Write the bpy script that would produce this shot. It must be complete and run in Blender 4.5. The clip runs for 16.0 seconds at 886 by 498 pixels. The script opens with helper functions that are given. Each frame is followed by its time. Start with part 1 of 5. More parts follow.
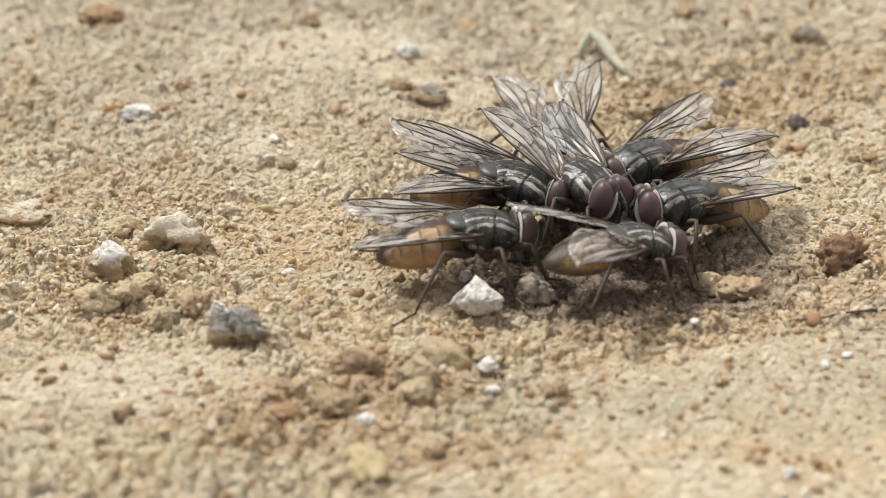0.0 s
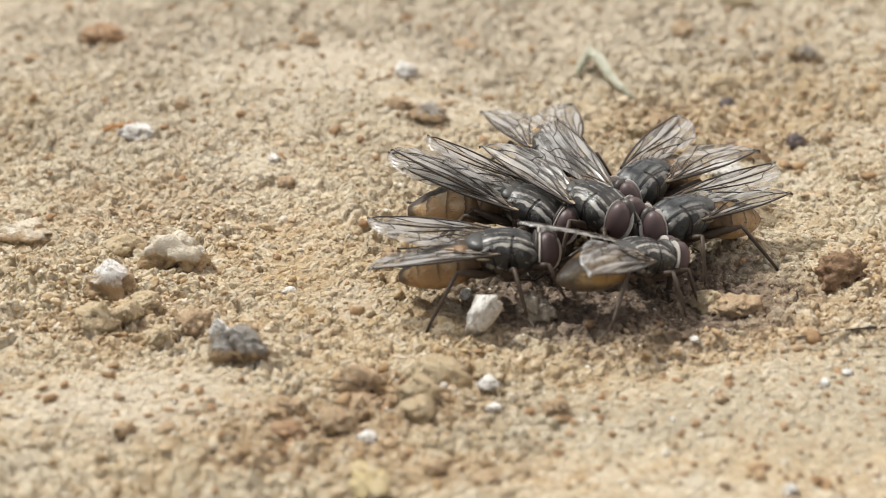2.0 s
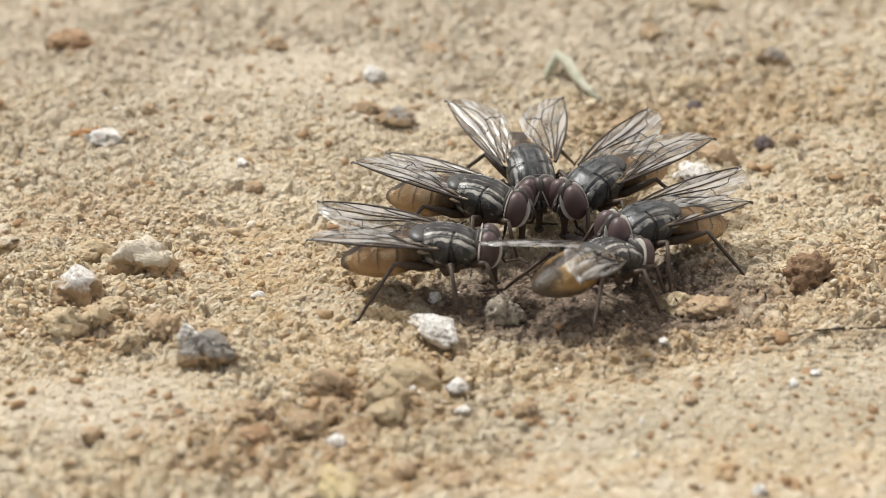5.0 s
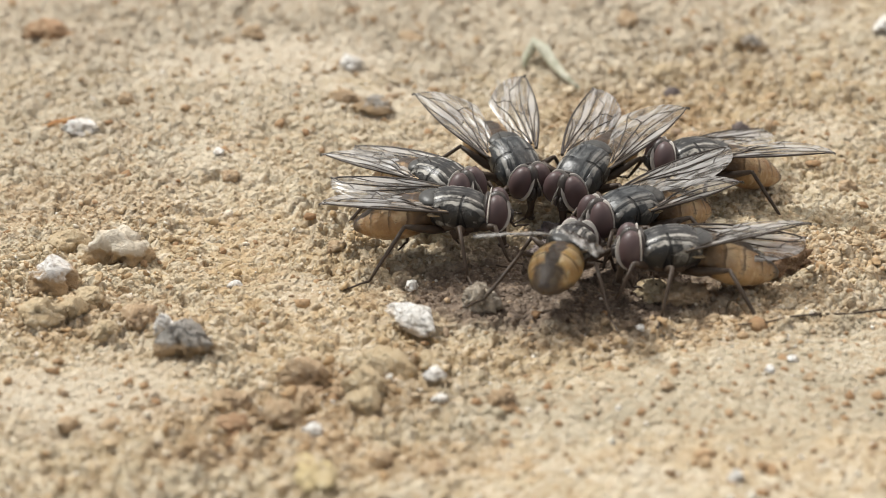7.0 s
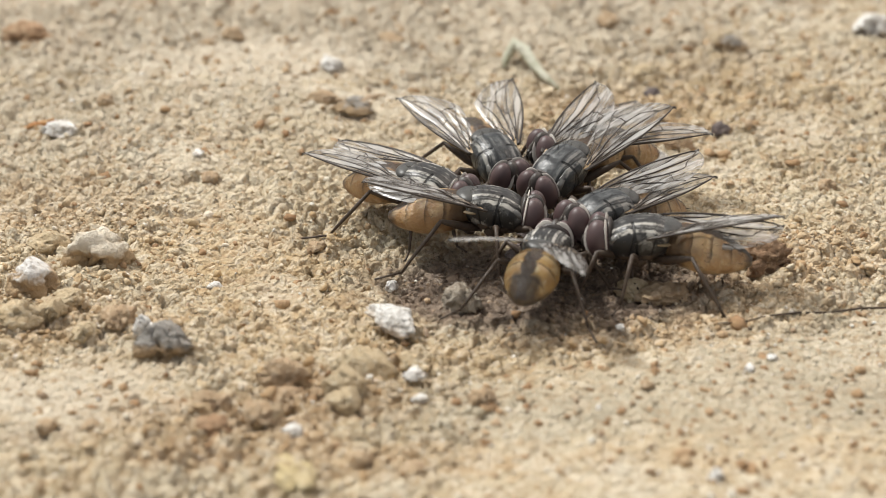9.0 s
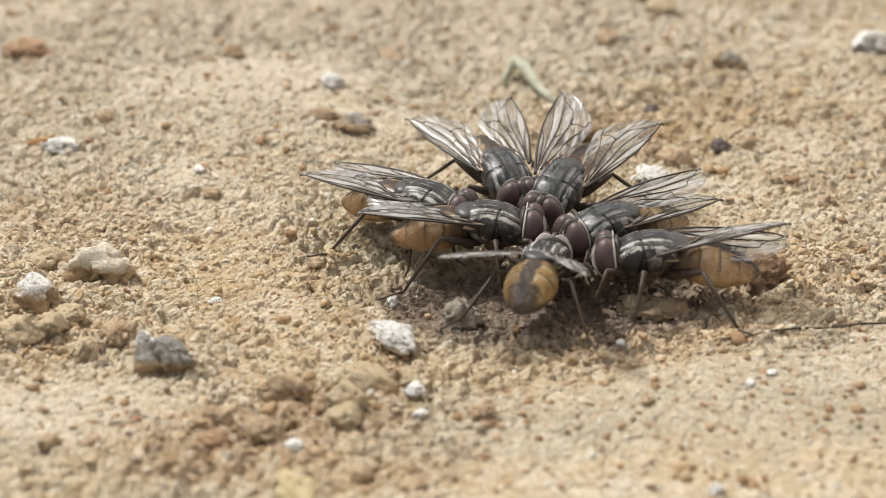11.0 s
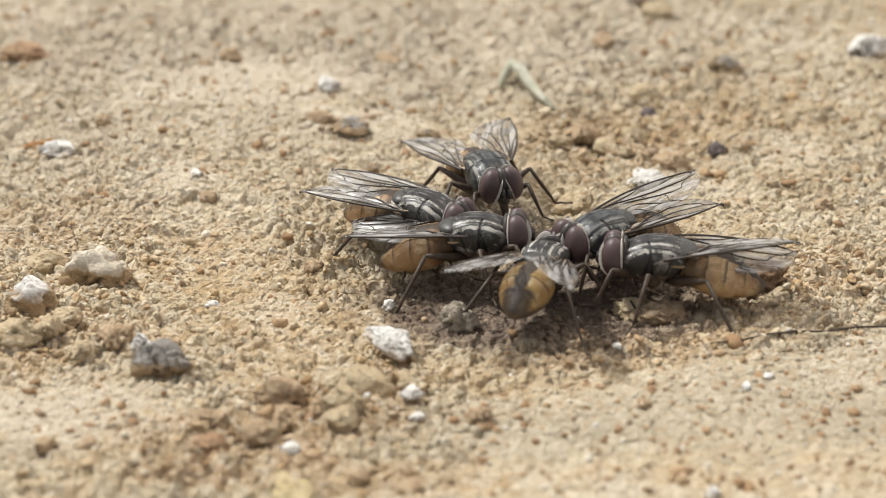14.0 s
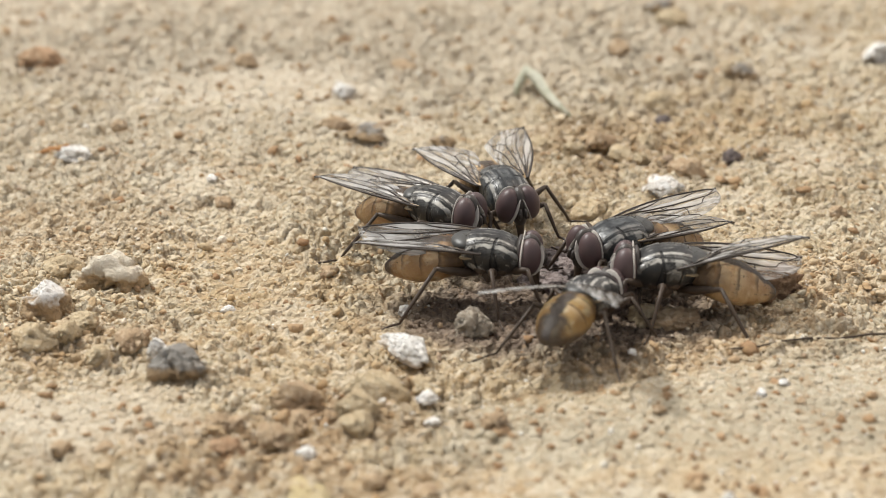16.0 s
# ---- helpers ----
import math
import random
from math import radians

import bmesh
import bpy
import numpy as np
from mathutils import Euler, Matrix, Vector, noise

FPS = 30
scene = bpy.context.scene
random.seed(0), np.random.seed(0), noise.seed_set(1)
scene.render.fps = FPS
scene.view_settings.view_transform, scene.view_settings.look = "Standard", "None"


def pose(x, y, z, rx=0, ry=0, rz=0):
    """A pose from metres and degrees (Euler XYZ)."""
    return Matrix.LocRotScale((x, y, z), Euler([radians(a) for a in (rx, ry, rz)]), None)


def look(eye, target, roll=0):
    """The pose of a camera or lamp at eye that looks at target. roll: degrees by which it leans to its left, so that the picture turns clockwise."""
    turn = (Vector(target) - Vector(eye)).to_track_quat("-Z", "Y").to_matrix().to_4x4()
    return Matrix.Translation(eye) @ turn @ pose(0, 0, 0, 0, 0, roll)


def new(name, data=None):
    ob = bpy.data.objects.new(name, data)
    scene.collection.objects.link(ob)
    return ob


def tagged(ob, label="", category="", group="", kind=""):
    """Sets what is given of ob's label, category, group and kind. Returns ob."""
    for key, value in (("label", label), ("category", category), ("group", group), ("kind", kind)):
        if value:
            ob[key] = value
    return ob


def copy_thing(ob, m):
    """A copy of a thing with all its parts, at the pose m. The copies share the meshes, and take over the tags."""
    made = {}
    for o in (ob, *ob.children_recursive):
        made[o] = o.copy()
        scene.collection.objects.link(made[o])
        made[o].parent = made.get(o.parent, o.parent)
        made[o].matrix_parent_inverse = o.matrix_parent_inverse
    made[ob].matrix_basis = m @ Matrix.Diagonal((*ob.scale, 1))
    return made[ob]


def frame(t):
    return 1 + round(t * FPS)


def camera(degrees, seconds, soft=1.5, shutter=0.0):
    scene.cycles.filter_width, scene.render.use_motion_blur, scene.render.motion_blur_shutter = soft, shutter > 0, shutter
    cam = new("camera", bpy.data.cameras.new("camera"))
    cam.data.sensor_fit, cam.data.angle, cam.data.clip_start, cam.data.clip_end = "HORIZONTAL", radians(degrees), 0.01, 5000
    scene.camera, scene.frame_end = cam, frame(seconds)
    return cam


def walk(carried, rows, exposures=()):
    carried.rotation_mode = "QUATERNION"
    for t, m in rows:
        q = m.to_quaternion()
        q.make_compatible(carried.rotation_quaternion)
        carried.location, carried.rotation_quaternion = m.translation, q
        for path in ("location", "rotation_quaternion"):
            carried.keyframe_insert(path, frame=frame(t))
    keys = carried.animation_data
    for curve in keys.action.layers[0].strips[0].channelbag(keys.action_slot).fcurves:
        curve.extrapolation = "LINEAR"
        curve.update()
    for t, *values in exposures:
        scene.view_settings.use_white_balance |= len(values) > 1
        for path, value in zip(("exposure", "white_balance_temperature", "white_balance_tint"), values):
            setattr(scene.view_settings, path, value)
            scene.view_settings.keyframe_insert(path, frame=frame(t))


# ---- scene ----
MM = 0.001
cam = camera(26, 16.0, soft=0.8, shutter=0.4)
cam.data.dof.use_dof = True
cam.data.dof.focus_distance = 0.0822
cam.data.dof.aperture_fstop = 62
# -- camera rows --
PATH = [  # seconds, eye in mm, pitch down, turn to the left, roll
    (0.0, -0.195, -72.079, 38.691, 28.521, 1.683, -0.080),
    (0.5, -0.231, -72.190, 38.639, 28.134, 1.506, -0.045),
    (1.0, -0.205, -72.205, 38.610, 28.050, 1.611, -0.137),
    (1.5, -0.407, -72.321, 38.659, 27.859, 1.645, -0.053),
    (2.0, -0.437, -72.273, 38.653, 27.891, 1.484, -0.046),
    (2.5, -0.300, -72.218, 38.546, 27.898, 1.046, -0.008),
    (3.0, -0.176, -72.290, 38.640, 27.853, 0.800, -0.028),
    (3.5, -0.307, -72.263, 38.600, 27.697, 0.933, -0.015),
    (4.0, -0.348, -72.286, 38.600, 27.639, 0.851, 0.009),
    (6.5, -0.082, -72.261, 38.337, 27.927, 0.072, 0.022),
    (7.0, 0.000, -72.250, 38.416, 28.000, -0.000, -0.000),
    (7.5, -0.149, -72.319, 38.377, 27.783, -0.041, 0.097),
    (8.0, -0.053, -72.350, 38.294, 27.566, -0.201, 0.075),
    (8.5, 0.137, -72.260, 38.281, 27.980, -0.434, 0.006),
    (9.0, 0.161, -72.250, 38.276, 27.901, -0.547, 0.033),
    (11.5, 0.031, -72.542, 38.245, 27.135, -0.585, 0.055),
    (12.0, -0.047, -72.598, 38.231, 26.964, -0.507, -0.049),
    (12.5, 0.085, -72.610, 38.282, 27.142, -0.571, 0.006),
    (13.0, 0.047, -72.571, 38.245, 27.025, -0.625, 0.074),
    (13.5, -0.032, -72.497, 38.213, 27.083, -0.616, 0.160),
    (14.0, 0.084, -72.522, 38.232, 27.215, -0.700, 0.125),
    (14.5, 0.066, -72.528, 38.220, 27.125, -0.680, 0.097),
    (15.0, -0.118, -72.626, 38.234, 26.918, -0.416, 0.080),
    (15.5, -0.125, -72.665, 38.178, 26.862, -0.319, 0.105),
    (16.0, -0.058, -72.690, 38.210, 26.972, -0.295, 0.111),
]
# -- end of camera rows --


def eye_pose(x, y, z, pitch, turn, roll):
    p, a = radians(pitch), radians(turn)
    eye = Vector((x, y, z)) * MM
    way = Vector((-math.sin(a) * math.cos(p), math.cos(a) * math.cos(p), -math.sin(p)))
    return look(eye, eye + way, roll)


walk(cam, [(t, eye_pose(*row)) for t, *row in PATH], [(0.0, 0.15), (16.0, 0.15)])

# ---- light: a bright, thinly overcast sky ----
SUN_HIGH, SUN_FROM = 52, 145
world = bpy.data.worlds.new("sky")
scene.world = world
world.use_nodes = True
wn = world.node_tree
sky = wn.nodes.new("ShaderNodeTexSky")
sky.sky_type, sky.sun_disc = "NISHITA", False
sky.sun_elevation, sky.sun_rotation = radians(SUN_HIGH), radians(SUN_FROM - 90)
sky.air_density, sky.dust_density, sky.ozone_density = 0.6, 7.0, 0.2
back = wn.nodes["Background"]
back.inputs["Strength"].default_value = 0.10
veil = wn.nodes.new("ShaderNodeMix")  # thin white cloud over the blue
veil.data_type = "RGBA"
veil.inputs[0].default_value = 0.55
veil.inputs[7].default_value = (6.5, 6.5, 6.4, 1)
wn.links.new(sky.outputs["Color"], veil.inputs[6])
wn.links.new(veil.outputs[2], back.inputs["Color"])
sun = new("sun", bpy.data.lights.new("sun", "SUN"))
sun.data.energy, sun.data.angle, sun.data.color = 4.0, radians(6), (1.0, 0.985, 0.945)
h_, f_ = radians(SUN_HIGH), radians(SUN_FROM)
sun.matrix_world = look((math.cos(f_) * math.cos(h_), math.sin(f_) * math.cos(h_), math.sin(h_)), (0, 0, 0))


# ---- materials ----
class Nodes:
    """A small builder for one material; coordinates in millimetres of the object."""

    def __init__(self, name, per_object=True):
        self.mat = bpy.data.materials.new(name)
        self.mat.use_nodes = True
        self.t = self.mat.node_tree
        self.out = self.t.nodes["Material Output"]
        self.p = self.t.nodes["Principled BSDF"]
        co = self.t.nodes.new("ShaderNodeTexCoord")
        sc = self.t.nodes.new("ShaderNodeVectorMath")
        sc.operation = "SCALE"
        sc.inputs["Scale"].default_value = 1000.0
        self.t.links.new(co.outputs["Object"], sc.inputs[0])
        self.co = sc.outputs[0]
        self.xyz = self.t.nodes.new("ShaderNodeSeparateXYZ")
        self.t.links.new(self.co, self.xyz.inputs[0])

    def put(self, sock, v):
        if isinstance(v, bpy.types.NodeSocket):
            self.t.links.new(v, sock)
        elif isinstance(v, (tuple, list)) and len(v) == 3 and sock.type == "RGBA":
            sock.default_value = (*v, 1)
        else:
            sock.default_value = v

    def math(self, op, a, b=0.0, c=0.0):
        n = self.t.nodes.new("ShaderNodeMath")
        n.operation = op
        for s, v in zip(n.inputs, (a, b, c)):
            self.put(s, v)
        return n.outputs[0]

    def noise(self, scale, detail=4.0, rough=0.55, distort=0.0, co=None):
        n = self.t.nodes.new("ShaderNodeTexNoise")
        n.inputs["Scale"].default_value, n.inputs["Detail"].default_value = scale, detail
        n.inputs["Roughness"].default_value, n.inputs["Distortion"].default_value = rough, distort
        self.put(n.inputs["Vector"], co or self.co)
        return n.outputs["Fac"]

    def cells(self, scale, feature="F1"):
        n = self.t.nodes.new("ShaderNodeTexVoronoi")
        n.feature = feature
        n.inputs["Scale"].default_value = scale
        self.put(n.inputs["Vector"], self.co)
        return n

    def band(self, v, lo, hi, smooth=True):
        n = self.t.nodes.new("ShaderNodeMapRange")
        n.interpolation_type = "SMOOTHSTEP" if smooth else "LINEAR"
        for s, x in zip(n.inputs, (v, lo, hi, 0.0, 1.0)):
            self.put(s, x)
        return n.outputs[0]

    def mix(self, f, a, b):
        n = self.t.nodes.new("ShaderNodeMix")
        n.data_type = "RGBA"
        self.put(n.inputs[0], f)
        self.put(n.inputs[6], a)
        self.put(n.inputs[7], b)
        return n.outputs[2]

    def random(self):
        return self.t.nodes.new("ShaderNodeObjectInfo").outputs["Random"]

    def island(self):
        return self.t.nodes.new("ShaderNodeNewGeometry").outputs["Random Per Island"]

    def ramp(self, f, stops):
        n = self.t.nodes.new("ShaderNodeValToRGB")
        e = n.color_ramp.elements
        for k, (x, c) in enumerate(stops):
            s = e[k] if k < 2 else e.new(x)
            s.position, s.color = x, (*c, 1)
        self.put(n.inputs[0], f)
        return n.outputs[0]

    def bump(self, h, mm, strength=1.0):
        n = self.t.nodes.new("ShaderNodeBump")
        n.inputs["Strength"].default_value, n.inputs["Distance"].default_value = strength, mm * MM
        self.put(n.inputs["Height"], h)
        self.put(self.p.inputs["Normal"], n.outputs[0])

    def base(self, colour, rough=0.8, **more):
        self.put(self.p.inputs["Base Color"], colour)
        self.put(self.p.inputs["Roughness"], rough)
        for k, v in more.items():
            self.put(self.p.inputs[k.replace("_", " ")], v)
        return self.mat


FOOD = (5.0, 0.6)


def patch(n, cx, cy, rx, ry, ragged=0.7):
    """A soft-edged place on the ground, 1 inside."""
    dx = n.math("DIVIDE", n.math("SUBTRACT", n.xyz.outputs["X"], cx), rx)
    dy = n.math("DIVIDE", n.math("SUBTRACT", n.xyz.outputs["Y"], cy), ry)
    d = n.math("SQRT", n.math("ADD", n.math("MULTIPLY", dx, dx), n.math("MULTIPLY", dy, dy)))
    d = n.math("ADD", d, n.math("MULTIPLY", n.math("SUBTRACT", n.noise(0.6, 5, 0.65), 0.5), ragged * 2))
    return n.math("SUBTRACT", 1.0, n.band(d, 0.65, 1.2))


def soil_tint(n, c):
    """Worn grey crust, brown crumbly places and the damp, trodden soil round the food, darkened further by painted fly
    shade.
    """
    for cx, cy, rx, ry in ((-4.0, -6.0, 6.0, 3.0), (-4.2, -2.2, 4.5, 3.2), (-8.0, 2.0, 5.0, 4.0), (15.0, 18.0, 7.0, 5.0), (4.0, -8.6, 5.0, 1.6), (12.0, -15.0, 6.0, 2.0), (16.0, -12.5, 3.0, 2.0)):
        c = n.mix(n.math("MULTIPLY", patch(n, cx, cy, rx, ry, 1.6), 0.28), c, (0.50, 0.33, 0.15))
    for cx, cy, rx, ry in ((-5.9, -3.2, 1.6, 1.9), (-11.2, 9.3, 2.6, 2.6), (-2.4, 16.5, 4.0, 2.8), (18.0, 13.0, 2.4, 2.4), (-13.6, -11.2, 5.5, 2.8), (-14.0, -11.6, 4.6, 2.2), (-9.0, 21.5, 9.0, 4.5), (-8.0, 29.0, 30.0, 9.0), (-16.0, 15.0, 8.0, 5.0)):
        c = n.mix(n.math("MULTIPLY", patch(n, cx, cy, rx, ry, 1.3), 0.45), c, (0.54, 0.475, 0.37))
    for cx, cy, rx, ry in ((-3.8, -11.3, 4.6, 1.7), (-7.5, -14.0, 5.0, 1.8), (16.8, -0.4, 3.2, 2.6), (9.5, -6.8, 7.0, 1.6), (12.5, -4.0, 5.5, 2.4), (9.0, 14.5, 5.0, 3.6), (-14.5, -5.4, 4.0, 2.4), (-1.5, -15.5, 5.0, 1.6), (-16.0, 5.0, 5.0, 3.0), (-20.0, 24.5, 3.0, 2.0)):
        c = n.mix(n.math("MULTIPLY", patch(n, cx, cy, rx, ry, 1.7), 0.36), c, (0.42, 0.265, 0.135))
    c = n.mix(n.math("MULTIPLY", patch(n, -12.0, 12.0, 13.0, 9.0, 1.0), 0.30), c, (0.63, 0.56, 0.43))
    c = n.mix(n.math("MULTIPLY", patch(n, -10.0, 29.0, 32.0, 12.0, 1.0), 0.60), c, (0.63, 0.56, 0.445))
    for cx, cy, rx, ry in ((11.0, -11.8, 9.0, 3.4), (17.5, -9.5, 6.0, 5.0), (4.0, -13.0, 4.0, 2.4)):
        c = n.mix(n.math("MULTIPLY", patch(n, cx, cy, rx, ry, 1.0), 0.72), c, (0.425, 0.37, 0.27))
    for cx, cy, rx, ry in ((-8.0, -15.4, 1.6, 0.9), (-6.2, -13.3, 1.6, 0.9), (-4.6, -11.6, 1.5, 0.9), (-2.9, -10.0, 1.5, 0.9), (-1.2, -8.4, 1.3, 0.8)):
        c = n.mix(n.math("MULTIPLY", patch(n, cx, cy, rx, ry, 1.4), 0.36), c, (0.33, 0.205, 0.11))
    # damp soil, with the flies' soft shadow painted into the same dark patch
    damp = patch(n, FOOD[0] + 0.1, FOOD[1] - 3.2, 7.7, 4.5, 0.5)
    damp_shade = n.mix(n.noise(1.6, 4, 0.6), (0.085, 0.060, 0.046), (0.205, 0.147, 0.106))
    return n.mix(n.math("MULTIPLY", damp, 0.94), c, damp_shade), damp


def soil_material():
    n = Nodes("sandy_soil")
    c = n.ramp(n.noise(0.16, 5, 0.6), [(0.30, (0.46, 0.36, 0.225)), (0.46, (0.54, 0.45, 0.305)), (0.60, (0.58, 0.50, 0.36)), (0.74, (0.56, 0.50, 0.39))])
    c = n.mix(n.math("MULTIPLY", n.band(n.noise(0.55, 5, 0.65), 0.50, 0.68), 0.45), c, (0.46, 0.315, 0.165))
    c = n.mix(n.math("MULTIPLY", n.band(n.noise(0.33, 4, 0.6, 0.5), 0.54, 0.70), 0.5), c, (0.57, 0.515, 0.405))
    c = n.mix(n.math("MULTIPLY", n.band(n.noise(1.9, 4, 0.65), 0.52, 0.72), 0.55), c, (0.66, 0.58, 0.44))
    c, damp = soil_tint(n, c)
    c = n.mix(n.math("MULTIPLY", n.band(n.noise(3.2, 4, 0.65), 0.53, 0.68), 0.55), c, (0.36, 0.235, 0.12))
    c = n.mix(n.math("MULTIPLY", n.band(n.noise(3.7, 3, 0.6, 0.6), 0.60, 0.74), 0.55), c, (0.74, 0.67, 0.55))
    warp = n.t.nodes.new("ShaderNodeTexNoise")
    warp.inputs["Scale"].default_value, warp.inputs["Detail"].default_value = 1.8, 3.0
    n.put(warp.inputs["Vector"], n.co)
    push = n.t.nodes.new("ShaderNodeVectorMath")
    push.operation = "MULTIPLY_ADD"
    n.put(push.inputs[0], warp.outputs["Color"])
    push.inputs[1].default_value = (0.7, 0.7, 0.7)
    n.put(push.inputs[2], n.co)
    keep, n.co = n.co, push.outputs[0]
    big, little = n.cells(2.1), n.cells(4.4)
    coarse, small = big.outputs["Distance"], little.outputs["Distance"]
    n.co = keep
    smooth = n.math("MAXIMUM", patch(n, 11.0, -12.8, 11.0, 3.6, 0.6), n.math("MAXIMUM", patch(n, -13.6, -11.2, 5.0, 2.4, 0.6), patch(n, -8.0, 24.0, 26.0, 9.0, 0.8)))
    grainy = n.math("SUBTRACT", 1.0, n.math("MULTIPLY", smooth, 0.4))
    for cell, dark, light in ((big, 0.42, 0.40), (little, 0.40, 0.45)):
        rgb = n.t.nodes.new("ShaderNodeSeparateColor")
        n.put(rgb.inputs[0], cell.outputs["Color"])
        c = n.mix(n.math("MULTIPLY", n.math("MULTIPLY", n.band(rgb.outputs[0], 0.55, 1.0), grainy), dark), c, n.mix(damp, (0.37, 0.245, 0.13), (0.09, 0.062, 0.045)))
        c = n.mix(n.math("MULTIPLY", n.math("MULTIPLY", n.band(rgb.outputs[1], 0.62, 1.0), grainy), light), c, n.mix(damp, (0.72, 0.64, 0.50), (0.34, 0.26, 0.19)))
    h = n.math("ADD", n.math("MULTIPLY", coarse, -0.9), n.math("MULTIPLY", small, -0.5))
    h = n.math("ADD", h, n.math("MULTIPLY", n.noise(9.0, 4, 0.65), 0.5))
    n.bump(h, 0.20, 1.0)
    return n.base(c, n.math("SUBTRACT", 0.92, n.math("MULTIPLY", damp, 0.3)), Specular_IOR_Level=0.25)


def crumb_material(name, tones, tinted=True):
    n = Nodes(name)
    c = n.ramp(n.island(), tones)
    c = n.mix(n.math("MULTIPLY", n.band(n.noise(2.2, 4, 0.6), 0.50, 0.72), 0.5), c, (0.46, 0.31, 0.16))
    damp = 0.0
    if tinted:
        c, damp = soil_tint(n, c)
    n.bump(n.noise(7.0, 4, 0.65), 0.12, 0.9)
    return n.base(c, n.math("SUBTRACT", 0.92, n.math("MULTIPLY", damp, 0.25)), Specular_IOR_Level=0.2)


def stone_material(name, a, b, spots, gloss=0.85, soiled=0.0, crust=0.0, level=0.0):
    n = Nodes(name)
    c = n.mix(n.band(n.noise(1.3, 5, 0.6), 0.35, 0.65), a, b)
    c = n.mix(n.math("MULTIPLY", n.band(n.noise(3.6, 4, 0.65), 0.52, 0.64), 0.8), c, spots)
    if crust:
        top = n.band(n.math("ADD", n.xyz.outputs["Z"], n.math("MULTIPLY", n.noise(1.7, 5, 0.65), 1.4)), 0.75, 1.05)
        c = n.mix(n.math("MULTIPLY", top, crust), c, (0.84, 0.80, 0.73))
    if soiled:
        stuck = n.band(n.math("ADD", n.xyz.outputs["Z"], n.math("MULTIPLY", n.noise(1.5, 4, 0.6), 1.2)), 1.0 + level, 0.65 + level)
        c = n.mix(n.math("MULTIPLY", stuck, soiled), c, (0.45, 0.31, 0.17))
    n.bump(n.math("ADD", n.noise(1.8, 6, 0.7), n.math("MULTIPLY", n.noise(6.0, 4, 0.65), 0.8)), 0.22, 1.0)
    return n.base(c, gloss, Specular_IOR_Level=0.3)


SOIL = soil_material()
CRUMB = crumb_material("soil_crumb", [(0.0, (0.42, 0.29, 0.16)), (0.22, (0.52, 0.405, 0.255)), (0.6, (0.61, 0.505, 0.345)), (0.93, (0.68, 0.60, 0.45)), (0.985, (0.78, 0.73, 0.63))])
CRUMB_BROWN = crumb_material("brown_crumb", [(0.0, (0.30, 0.18, 0.095)), (0.5, (0.42, 0.28, 0.16)), (0.8, (0.50, 0.36, 0.22)), (1.0, (0.36, 0.27, 0.19))], False)
WHITE_GRAIN = crumb_material("white_grain", [(0.0, (0.66, 0.58, 0.44)), (0.5, (0.72, 0.67, 0.57)), (1.0, (0.80, 0.78, 0.73))], False)
WHITE_STONE = stone_material("white_stone", (0.90, 0.88, 0.83), (0.74, 0.70, 0.63), (0.40, 0.33, 0.26), soiled=0.6, level=-0.4)
WHITE_CAPPED = stone_material("white_capped_stone", (0.88, 0.86, 0.82), (0.74, 0.70, 0.64), (0.45, 0.38, 0.31), soiled=0.95, level=0.28)
WHITE_CHIP = stone_material("white_chip", (0.88, 0.86, 0.81), (0.70, 0.67, 0.61), (0.46, 0.42, 0.36), soiled=0.45, level=-0.3)
WET_STONE = stone_material("wet_grey_stone", (0.42, 0.36, 0.28), (0.32, 0.27, 0.21), (0.54, 0.48, 0.39), 0.75)
GREY_STONE = stone_material("grey_stone", (0.155, 0.145, 0.13), (0.24, 0.215, 0.18), (0.40, 0.37, 0.33), soiled=0.8, crust=0.15)
PALE_STONE = stone_material("pale_stone", (0.66, 0.57, 0.42), (0.55, 0.45, 0.30), (0.76, 0.69, 0.55), soiled=0.9, crust=0.3, level=0.1)
TAN_STONE = stone_material("tan_stone", (0.57, 0.46, 0.30), (0.50, 0.38, 0.23), (0.63, 0.54, 0.38))
BROWN_STONE = stone_material("brown_stone", (0.51, 0.375, 0.235), (0.42, 0.29, 0.175), (0.58, 0.46, 0.32))
DARK_CLOD = stone_material("dark_clod", (0.27, 0.165, 0.095), (0.19, 0.12, 0.07), (0.40, 0.27, 0.165))
RED_STONE = stone_material("red_stone", (0.50, 0.325, 0.195), (0.43, 0.265, 0.15), (0.57, 0.43, 0.28))
DARK_SEED = stone_material("dark_seed", (0.13, 0.105, 0.10), (0.19, 0.15, 0.135), (0.27, 0.22, 0.19), 0.7)
YELLOW_BIT = stone_material("dry_yellow_petal", (0.585, 0.47, 0.255), (0.55, 0.44, 0.255), (0.60, 0.51, 0.33), 0.9)
GREEN_BIT = stone_material("dry_green_stem", (0.56, 0.56, 0.42), (0.68, 0.66, 0.54), (0.42, 0.43, 0.28), 0.7)
ORANGE_BIT = stone_material("orange_straw", (0.62, 0.31, 0.12), (0.50, 0.24, 0.10), (0.70, 0.45, 0.22), 0.7)
PULP = stone_material("damp_grey_pulp", (0.20, 0.155, 0.14), (0.34, 0.285, 0.265), (0.12, 0.085, 0.075), 0.32)


